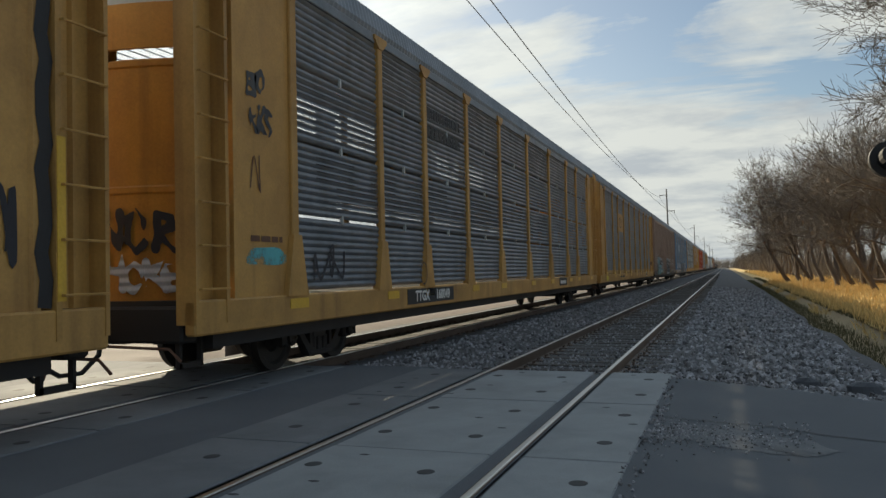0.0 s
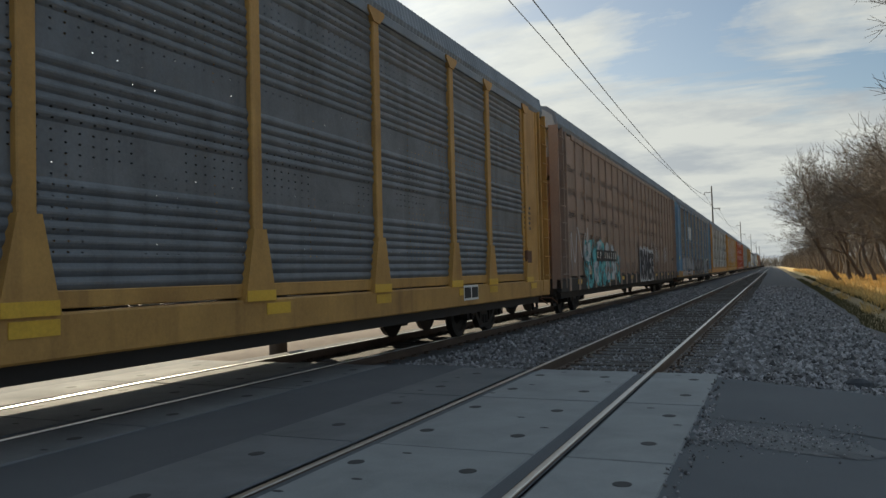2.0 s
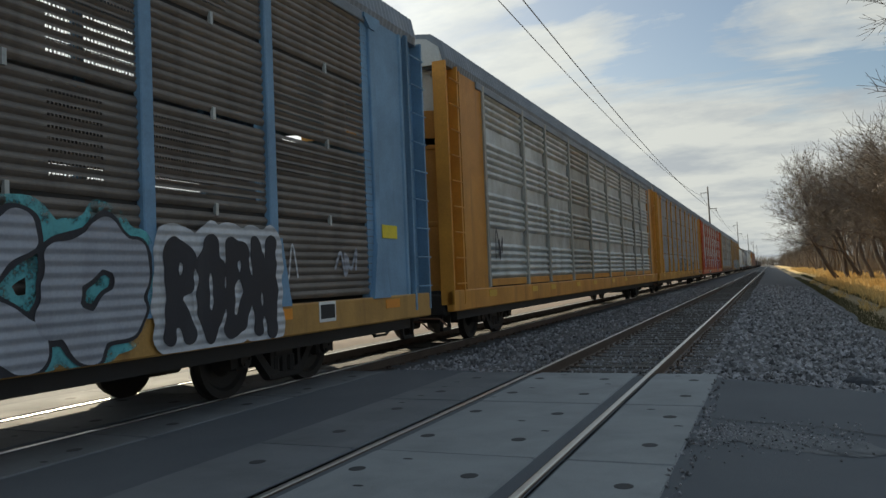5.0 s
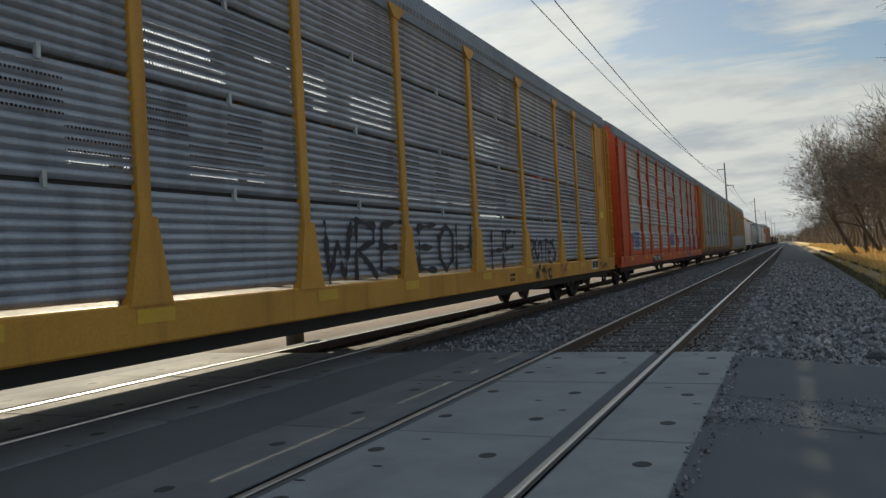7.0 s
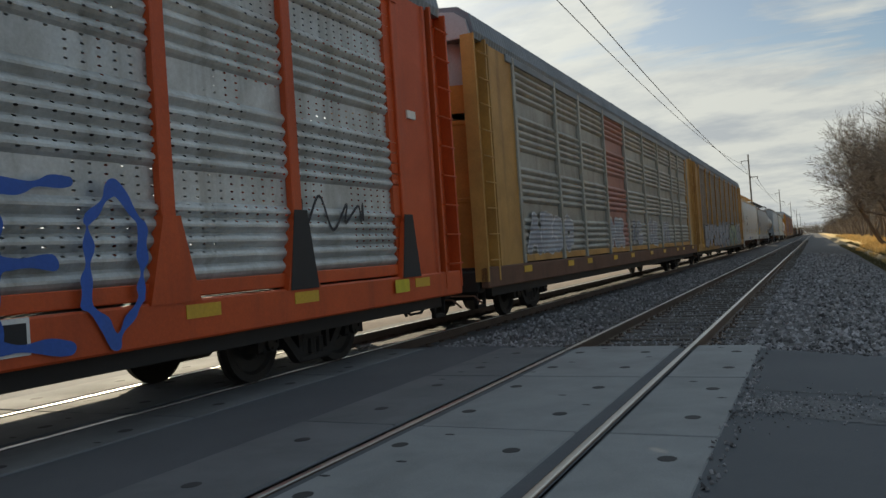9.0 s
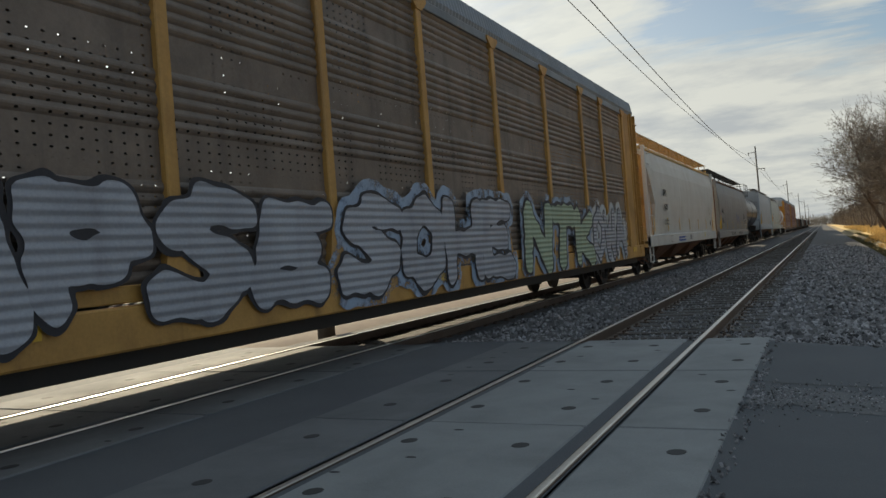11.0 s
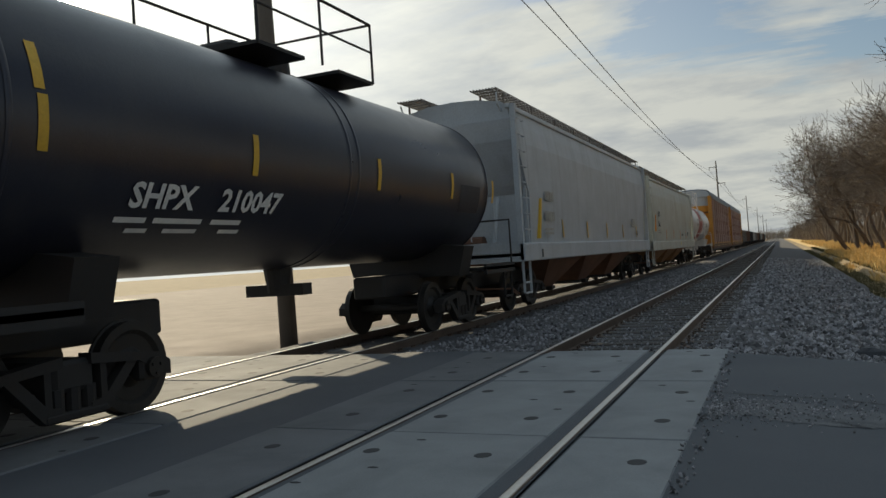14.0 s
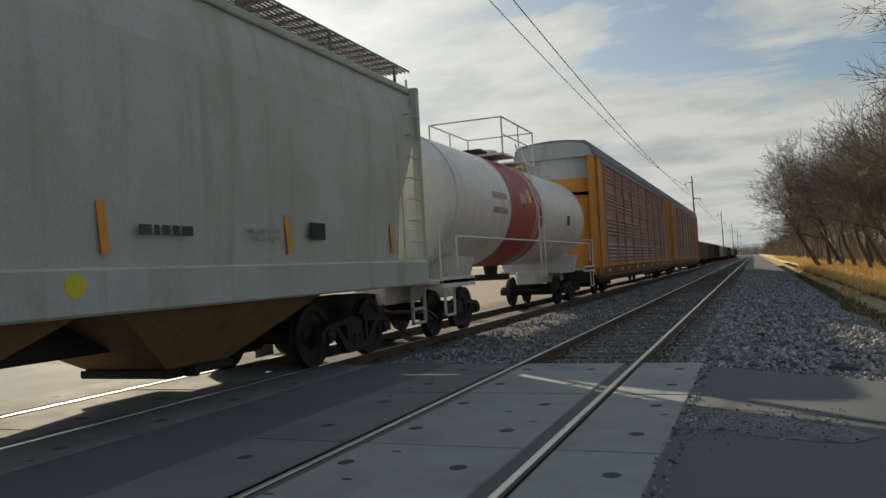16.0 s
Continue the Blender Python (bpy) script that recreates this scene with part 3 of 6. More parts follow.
def flat_patch(name, material, outline, z, label, seed):
    rnd = random.Random(seed)
    g = Geo()
    pts = []
    for (x0, y0), (x1, y1) in zip(outline, outline[1:] + outline[:1]):
        for k in range(16):
            t = k / 16
            x, y = x0 + (x1 - x0) * t, y0 + (y1 - y0) * t
            pts.append((x + 0.12 * noise.noise((x * 3, y * 3, seed)) + rnd.uniform(-0.02, 0.02), y + 0.16 * noise.noise((x * 3, y * 3, seed + 9)) + rnd.uniform(-0.02, 0.02), z))
    c = (sum(p[0] for p in pts) / len(pts), sum(p[1] for p in pts) / len(pts), z)
    g.add([c] + pts, [(0, i + 1, (i + 1) % len(pts) + 1) for i in range(len(pts))])
    thing(name, g, material, label, "road", kind="structure")


flat_patch("crumbled_patch", "asphalt_pale", [(-0.62, 6.9), (0.15, 6.75), (0.75, 6.2), (0.5, 5.9), (-0.1, 6.15), (-0.62, 6.35)], -0.008, "pale crumbled asphalt beside the crossing panels", 4)
crack = Geo()
for pts in ([(-0.55, 7.2), (-0.1, 7.05), (0.35, 6.95), (0.7, 6.7), (1.1, 6.55)], [(1.15, 6.75), (1.6, 6.45), (2.3, 6.2)]):
    for (x0, y0), (x1, y1) in zip(pts, pts[1:]):
        d = Vector((y0 - y1, x1 - x0)).normalized() * 0.009
        crack.poly([(x0 - d.x, y0 - d.y, -0.0065), (x1 - d.x, y1 - d.y, -0.0065), (x1 + d.x, y1 + d.y, -0.0065), (x0 + d.x, y0 + d.y, -0.0065)])
thing("road_cracks", crack, "rubber", "thin dark cracks in the asphalt", "crack", kind="structure")


def rail_mesh(y0, y1):
    prof = [(-0.07, -0.172), (0.07, -0.172), (0.07, -0.16), (0.012, -0.14), (0.010, -0.045), (0.036, -0.036), (0.036, -0.004), (-0.036, -0.004), (-0.036, -0.036), (-0.010, -0.045), (-0.012, -0.14), (-0.07, -0.16)]
    return Geo().prism(prof, "y", y0, y1)


for centre, what in ((NEAR, "empty track"), (FAR, "train's track")):
    for sx in (-1, 1):
        r = thing("rail", rail_mesh(-30, 1500), "rail", "brown steel rail with a polished head", "rail", group="rails of the two tracks", at=(centre + sx * GAUGE, 0, 0))
        part("rail_head", Geo().prism([(-0.026, -0.004), (0.026, -0.004), (0.024, 0.001), (0.016, 0.003), (-0.016, 0.003), (-0.024, 0.001)], "y", -30, 1500), "rail_top", r, "bright polished running surface")

# precast crossing panels, 2.34 m long, with bolt recesses
JOINTS = [ROAD_END - 2.34 * i for i in range(7)]
RECESS = shared("recess", lambda: Geo().loft([[(math.cos(a) * r, math.sin(a) * r * 1.15, z) for a in (math.pi * 2 * i / 10 for i in range(10))] for r, z in ((0.062, 0.0), (0.05, 0.0025))]).mesh("bolt_recess", "recess"))
DENT = shared("dent", lambda: Geo().loft([[(math.cos(a) * r * 1.5, math.sin(a) * r * 0.8, z) for a in (math.pi * 2 * i / 8 for i in range(8))] for r, z in ((0.028, 0.0), (0.02, 0.002))]).mesh("lifting_recess", "recess"))


def crossing(centre, lit):
    for k, (y1, y0) in enumerate(zip(JOINTS, JOINTS[1:])):
        for name, x0, x1, cols in (("gauge_panel", -0.66, 0.615, (-0.50, 0.32)), ("field_panel", 0.85, 1.59, (1.36,)), ("field_panel", -1.78, -0.875, (-1.36,))):
            # darker concrete for the left field panels and all of the train's track
            p = thing(name, Geo().box(x0, y0 + 0.012, -0.22, x1, y1 - 0.012, 0.0, 0.014), "concrete" if centre > -4 and x0 > -1 else "concrete_dark", "grey precast concrete crossing panel with dark bolt recesses", "crossing panel", group="concrete panels of the level crossing", at=(centre, 0, random.uniform(-0.004, 0.002)))
            for c in cols:
                for dy in (0.58, 1.75):
                    part("bolt_recess", RECESS, None, p, at=(c + random.uniform(-0.02, 0.02), y0 + dy, 0.0003))
                for dy in (0.25, 0.95, 1.35, 2.1):
                    if random.random() < 0.5:
                        part("lifting_recess", DENT, None, p, at=(c + random.choice((-0.22, -0.13, 0.11)) * (1 if c > 0 else -1), y0 + dy, 0.0003))
        for sx, a, b in ((-1, 0.675, 0.725), (1, 0.812, 0.845), (-1, 0.812, 0.865), (1, 0.63, 0.725)):
            x0, x1 = sorted((sx * a, sx * b))
            thing("rubber_flangeway", Geo().box(x0, y0, -0.2, x1, y1, -0.045 if a < 0.7 else -0.012, 0.01), "rubber", "black rubber strip beside the rail", "rail seal", group="flangeway strips", at=(centre, 0, 0))


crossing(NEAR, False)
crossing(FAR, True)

# ties with plates and spikes
TIE = Geo().box(-1.3, -0.115, -0.33, 1.3, 0.115, -0.155, 0.012)
PLATE = Geo().box(-0.18, -0.09, -0.155, 0.18, 0.09, -0.142, 0.004)
for dx in (-0.11, 0.11):
    for dy in (-0.05, 0.05):
        PLATE.box(dx - 0.016, dy - 0.016, -0.142, dx + 0.016, dy + 0.016, -0.105, 0.004)
tie_me, plate_me = TIE.mesh("tie", "tie"), PLATE.mesh("tie_plate", "rail")
for centre in (NEAR, FAR):
    rest, rest_plate = Geo(), Geo()
    for i in range(280):
        y = ROAD_END + 0.35 + 0.53 * i
        if i < (90 if centre == NEAR else 30):
            t = new("tie", tie_me)
            t.matrix_basis = pose(centre + random.uniform(-0.03, 0.03), y, random.uniform(-0.008, 0.008), 0, 0, random.uniform(-0.8, 0.8))
            tagged(t, "dark creosoted wooden railway tie with steel plates", "railway tie", "ties of the tracks")
            for sx in (-1, 1):
                p = new("tie_plate", plate_me)
                p.parent, p.location = t, (sx * GAUGE, 0, 0)
        else:
            rest.box(centre - 1.3, y - 0.115, -0.33, centre + 1.3, y + 0.115, -0.155)
    thing("far_ties", rest, "tie", "dark wooden railway ties running into the distance", "railway ties", kind="stuff")

# loose ballast stones, one stuff object a strip
base = [Vector(p).normalized() for p in ((1, 0, 0.2), (-1, 0.1, 0.1), (0.1, 1, 0), (0, -1, 0.2), (0.2, 0.1, 1), (0, 0.1, -1))]
OCT = [(0, 2, 4), (2, 1, 4), (1, 3, 4), (3, 0, 4), (2, 0, 5), (1, 2, 5), (3, 1, 5), (0, 3, 5)]


def stones(name, count, place, size, material, label, seed):
    rnd, g = random.Random(seed), Geo()
    for _ in range(count):
        x, y, z = place(rnd)
        r = rnd.uniform(*size)
        turn = Euler((rnd.uniform(0, 6), rnd.uniform(0, 6), rnd.uniform(0, 6))).to_matrix()
        sc = (r * rnd.uniform(0.8, 1.4), r * rnd.uniform(0.7, 1.2), r * rnd.uniform(0.6, 1.0))
        g.add([turn @ Vector((v.x * sc[0], v.y * sc[1], v.z * sc[2])) + Vector((x, y, z)) for v in base], OCT)
    thing(name, g, material, label, "gravel", kind="stuff")


def bed_z(x):
    for (x0, z0), (x1, z1) in zip(cross, cross[1:]):
        if x0 <= x <= x1:
            return z0 + (z1 - z0) * (x - x0) / (x1 - x0)
    return -0.5


def strip(x0, x1, y0, y1, lift=0.0):
    def place(rnd):
        y = y0 + (y1 - y0) * rnd.random() ** 1.7
        x = rnd.uniform(x0, x1)
        return x, y, bed_z(x) + lift + rnd.uniform(-0.035, 0.02) + 0.03 * noise.noise((x * 0.9, y * 0.9, 4))
    return place


stones("ballast_stones", 14000, strip(-0.95, 2.3, 9.7, 60), (0.02, 0.065), "stone", "loose angular grey ballast stones on the shoulder", 11)
stones("ballast_stones", 6500, strip(-5.6, -3.6, 10.3, 60), (0.02, 0.05), "stone", "loose angular grey ballast stones between the tracks", 12)
stones("ballast_stones", 7000, strip(-3.6, -0.9, 10.3, 34, 0.0), (0.015, 0.034), "stone", "small grey stones between the ties", 13)
stones("edge_stones", 500, lambda r: (lambda x: (x, 9.9 - max(0, x + 0.2) * 0.75 + r.uniform(-0.25, 0.3), -0.02 - 0.04 * r.random()))(r.uniform(-0.6, 2.6)), (0.012, 0.04), "stone", "crumbs of stone along the road's broken edge", 14)
stones("road_crumbs", 160, lambda r: (-0.64 + r.uniform(-0.04, 0.1), r.uniform(3, 9.8), 0.0), (0.008, 0.022), "stone", "small stone crumbs along the panel's edge", 15)
stones("road_crumbs", 900, lambda r: (-0.6 + 1.2 * r.random() ** 1.6, r.gauss(6.55, 0.28), -0.006), (0.004, 0.014), "stone", "fine stone crumbs on the broken asphalt", 16)
for x, y, s in ((0.7, 10.3, 0.28), (1.25, 9.75, 0.5), (0.95, 11.3, 0.18), (1.6, 11.0, 0.22), (0.35, 11.6, 0.16), (0.1, 10.35, 0.22), (1.75, 9.3, 0.3)):
    g = Geo()
    rnd = random.Random(int(x * 100))
    g.loft([[(x + math.cos(a) * s * k * rnd.uniform(0.8, 1.2), y + math.sin(a) * s * 0.4 * k * rnd.uniform(0.8, 1.2), z) for a in (math.pi * 2 * i / 11 for i in range(11))] for k, z in ((1.0, -0.36), (0.9, -0.22), (0.45, -0.17))])
    thing("asphalt_lump", g, "asphalt_new", "broken lump of dark asphalt beside the road", "asphalt lump", group="broken asphalt lumps")


# ---- grass and weeds ----
def blades(name, count, area, high, material, label, seed):
    rnd, g = random.Random(seed), Geo()
    for _ in range(count):
        x, y = area(rnd)
        z, h = lie(x, y) - 0.02, rnd.uniform(*high)
        a, w = rnd.uniform(0, 6.28), 0.005 + 0.00022 * y
        lx, ly = rnd.gauss(0, 0.22) * h, rnd.gauss(0, 0.22) * h
        dx, dy = math.cos(a) * w, math.sin(a) * w
        g.add([(x - dx, y - dy, z), (x + dx, y + dy, z), (x + dx * 0.7 + lx * 0.4, y + dy * 0.7 + ly * 0.4, z + h * 0.6), (x + lx, y + ly, z + h)], [(0, 1, 2), (0, 2, 3)])
    thing(name, g, material, label, "grass", kind="stuff")


def meadow(x0, x1, y0, y1, p=1.6):
    def area(r):
        y = y0 + (y1 - y0) * r.random() ** p
        near = x0 + 0.5 * noise.noise((y * 0.15, 7, 0))
        return near + (x1 - near) * r.random(), y
    return area


blades("dry_grass", 60000, meadow(3.7, 13, 10, 85, 1.35), (0.12, 0.5), "grass", "tall dry straw-coloured grass beside the gravel shoulder", 21)
blades("far_dry_grass", 9000, meadow(5.0, 13, 70, 240, 1.2), (0.3, 0.7), "grass", "dry straw-coloured grass along the woods", 22)
blades("low_weeds", 30000, meadow(2.0, 4.3, 9.5, 120, 1.7), (0.05, 0.2), "weed", "low dull weeds at the gravel's edge", 23)


field = Geo()
rows = [(3.9 + 0.5 * noise.noise((y * 0.15, 7, 0)), y) for y in [8.5 + 1.5 * i for i in range(60)] + [110, 130, 160, 200, 260, 340, 440, 600]]
field.loft([[(x0 + (16 - x0) * k / 8, y, lie(x0 + (16 - x0) * k / 8, y) + 0.03 * min(1, k)) for k in range(9)] for x0, y in rows], caps=False, closed=False)
thing("straw_field", field, "grass", "matted straw-coloured dead grass beside the shoulder", "grass", kind="structure", smooth=True)


# ---- bare woods ----
def bare_tree(seed, height, lean, spread, depth, fine, limbs=()):
    """Trunk and limbs as one mesh, the fine twigs as another. limbs: long low limbs as (height, direction, length)."""
    rnd = random.Random(seed)
    wood, twigs = Geo(), Geo()

    def grow(p, d, length, r, level):
        segs = 3 if level < 3 else 2
        for k in range(segs):
            d = (d + Vector((rnd.gauss(0, 0.13), rnd.gauss(0, 0.13), rnd.gauss(0.03, 0.09)))).normalized()
            q = p + d * (length / segs)
            r1 = r * (1 - 0.26 / segs * (1.4 if level else 1.0))
            (wood if level < 3 else twigs).tube(p, q, r, r1, 7 if level == 0 else 5 if level < 3 else 3, caps=False)
            p, r = q, r1
            if level < depth and (k == 2 or level):
                for _ in range(1 if level < 2 else fine):
                    side = d.orthogonal().normalized()
                    side.rotate(Matrix.Rotation(rnd.uniform(0, 6.28), 3, d))
                    nd = (d * rnd.uniform(0.55, 0.95) + side * rnd.uniform(0.45, 0.9) * spread + Vector((0, 0, 0.12))).normalized()
                    grow(p, nd, length * rnd.uniform(0.5, 0.74), max(r * rnd.uniform(0.45, 0.65), 0.009), level + 1)
        if level < depth:
            grow(p, (d + Vector((rnd.gauss(0, 0.2), rnd.gauss(0, 0.2), 0))).normalized(), length * 0.75, max(r * 0.8, 0.009), level + 1)

    for high, way, length in limbs:
        grow(Vector((lean[0] * high, lean[1] * high, high)), Vector(way).normalized(), length, height * 0.008, 1)
    for s in range(rnd.choice((1, 2, 2, 3)) if not limbs else 1):
        a = rnd.uniform(0, 6.28)
        grow(Vector((0.25 * math.cos(a), 0.25 * math.sin(a), -0.4)), Vector((lean[0] + 0.22 * math.cos(a), lean[1] + 0.22 * math.sin(a), 1)).normalized(), height * 0.34, height * 0.017, 0)
    return wood, twigs


KINDS, DEEP = [], {1: 6, 2: 5, 4: 5, 9: 5, 3: 5}
for seed, height, lean, spread in ((1, 11.5, (-0.75, 0.0), 0.95), (2, 11, (-0.3, 0.1), 1.0), (3, 13, (0.0, -0.1), 0.9), (4, 10, (-0.45, -0.2), 1.1), (5, 12, (0.1, 0.1), 1.0), (8, 9, (-0.15, 0.2), 1.15), (9, 15, (-0.3, 0.0), 0.8), (11, 11, (-0.1, 0.1), 1.1)):
    wood, twigs = bare_tree(seed, height, lean, spread, DEEP.get(seed, 4), 2)
    KINDS.append((wood.mesh("trunk", "bark", True), twigs.mesh("crown", "twig")))


wood, twigs = bare_tree(17, 13, (0.05, 0.0), 0.9, 6, 2, ((4.6, (-1, 0.05, 0.36), 3.6), (5.4, (-1, -0.3, 0.75), 3.2), (6.4, (-0.8, 0.5, 0.8), 3.4), (5.8, (-1, 0.2, 0.55), 3.4)))
KINDS.append((wood.mesh("trunk", "bark", True), twigs.mesh("crown", "twig")))


def plant(k, x, y, turn, size=1.0):
    root = new("bare_tree", KINDS[k][0])
    root.matrix_basis = pose(x, y, lie(x, y), 0, 0, turn) @ Matrix.Diagonal((size, size, size, 1))
    tagged(root, "leafless grey-brown tree at the edge of the woods", "tree", "bare trees of the woods")
    c = new("crown", KINDS[k][1])
    c.parent = root
    tagged(c, "crown of fine bare brown twigs")


rnd = random.Random(31)
plant(0, 6.1, 76, 0, 1.05)
plant(1, 7.3, 60, 10, 1.0)
plant(3, 8.6, 51, 350, 1.05)
plant(3, 7.6, 76, 350, 1.0)
plant(1, 7.4, 70, 10, 0.95)
plant(0, 9.2, 62, 8, 0.95)
plant(1, 9.6, 54, 15, 1.0)
plant(3, 10.6, 47, 340, 0.95)
plant(8, 10.6, 25, 0, 1.0)
plant(1, 12.2, 40, 20, 1.12)
plant(2, 11.2, 44, 120, 1.0)
plant(3, 12.4, 52, 10, 1.25)
plant(1, 11.6, 60, 330, 1.2)
plant(2, 10.2, 66, 40, 1.0)
plant(0, 13.5, 47, 12, 1.1)
plant(2, 12.5, 58, 90, 1.0)
plant(4, 12.8, 68, 200, 1.1)
y = 72.0
while y < 700:
    for x in (8.4, 12.0, 16.0) if y < 160 else (8.2, 13.0):
        plant(rnd.choice((1, 2, 3, 4, 5, 7) if y < 110 else (4, 5, 7)), x + rnd.uniform(-0.8, 1.6), y + rnd.uniform(-2, 2), rnd.uniform(-40, 40) if rnd.random() < 0.5 else rnd.uniform(0, 360), rnd.uniform(0.75, 1.05))
    y += 5.5 + 0.045 * y


def brush(count, area, seed, high):
    rnd, g = random.Random(seed), Geo()
    for _ in range(count):
        x, y = area(rnd)
        p, h = Vector((x, y, lie(x, y) - 0.1)), rnd.uniform(*high)
        d = Vector((rnd.gauss(0, 0.28), rnd.gauss(0, 0.28), 1)).normalized()
        w = 0.012 + 0.00022 * y
        q = p + d * h * 0.5
        e = q + (d + Vector((rnd.gauss(0, 0.25), rnd.gauss(0, 0.25), 0))).normalized() * h * 0.5
        g.tube(p, q, w, w * 0.7, 3, False).tube(q, e, w * 0.7, w * 0.25, 3, False)
        for _ in range(2):
            b = p.lerp(q, rnd.uniform(0.5, 1))
            g.tube(b, b + (d + Vector((rnd.gauss(0, 0.6), rnd.gauss(0, 0.6), 0.1))).normalized() * h * 0.35, w * 0.5, w * 0.2, 3, False)
    thing("undergrowth", g, "twig", "tangled bare brown undergrowth in the woods", "undergrowth", kind="stuff")


brush(3600, meadow(9.2, 24, 55, 190, 1.2), 41, (1.0, 3.8))
brush(2600, meadow(8.2, 20, 180, 800, 1.2), 42, (2.5, 7))
brush(1500, lambda r: (r.uniform(-160, 60), r.uniform(900, 1100)), 43, (7, 15))
log = Geo().path([(9.5, 60, 0.1), (11.2, 58, 0.25), (13.2, 57, 0.15), (15.5, 55.5, 0.5)], 0.14, 7)
thing("fallen_log", log, "bark", "fallen bare trunk lying in the dry grass", "log")


# ---- pole line with its wires ----
POLE_X = -10.0
POLES = [(-125.0, 17.2, 15.6, 13.6), (14.2, 17.2, 15.6, 13.6), (154.0, 16.4, 14.8, 11.7), (294.0, 16.8, 15.1, 12.0), (434.0, 17.4, 15.6, 12.6), (574.0, 17.6, 15.8, 12.8), (714.0, 17.8, 16.0, 13.0)]
for y, top, upper, lower in POLES:
    root = tagged(new("utility_pole"), "tall weathered wooden pole with two side arms", "utility pole", "poles of the wire line")
    root.matrix_basis = pose(POLE_X, y, 0, 0, -0.6, 0)
    part("pole", Geo().tube((0, 0, -0.6), (0, 0, top), 0.2, 0.12, 10), "pole", root, smooth=True)
    for x, z in ((-1.25, upper), (1.3, lower)):
        arm = part("arm", Geo().box(min(0, x) - 0.1, -0.05, z + 0.4, max(0, x) + 0.1, 0.05, z + 0.52, 0.01), "pole", root)
        part("insulator", Geo().tube((x, 0, z), (x, 0, z + 0.4), 0.06, 0.05, 8), "wire", arm)
for dx, col in ((-1.25, 2), (1.3, 3)):
    for p, q in zip(POLES, POLES[1:]):
        pts = []
        for i in range(25):
            t = i / 24
            pts.append((POLE_X + dx - 0.01 * p[col], p[0] + (q[0] - p[0]) * t, p[col] + (q[col] - p[col]) * t - 1.8 * 4 * t * (1 - t)))
        thing("wire", Geo().path(pts, 0.026, 5), "wire", "thin dark overhead wire hung between poles", "wire", group="overhead wires")

# ---- crossing signal beside the road ----
sig = tagged(new("crossing_signal"), "black hooded crossing flashers on a steel mast", "crossing signal")
sig.matrix_basis = pose(2.83, 11.6, -0.36)
part("mast", Geo().tube((0, 0, 0), (0, 0, 4.2), 0.06, 0.06, 10), "steel_mid", sig, smooth=True)
part("base", Geo().box(-0.2, -0.2, 0, 0.2, 0.2, 0.25, 0.03), "concrete", sig)
part("crossarm", Geo().box(-0.95, -0.05, 3.02, 0.8, 0.05, 3.1, 0.01), "black", sig)
for x in (-0.76, 0.76):
    lightbox = part("flasher", Geo().tube((x, -0.06, 3.05), (x, 0.06, 3.05), 0.24, 0.24, 20), "black", sig)
    part("hood", Geo().tube((x, -0.32, 3.08), (x, -0.06, 3.05), 0.13, 0.15, 14), "black", lightbox)


# ---- the train ----
WHEEL_R = 0.46
CARS, WHEELS = [], []


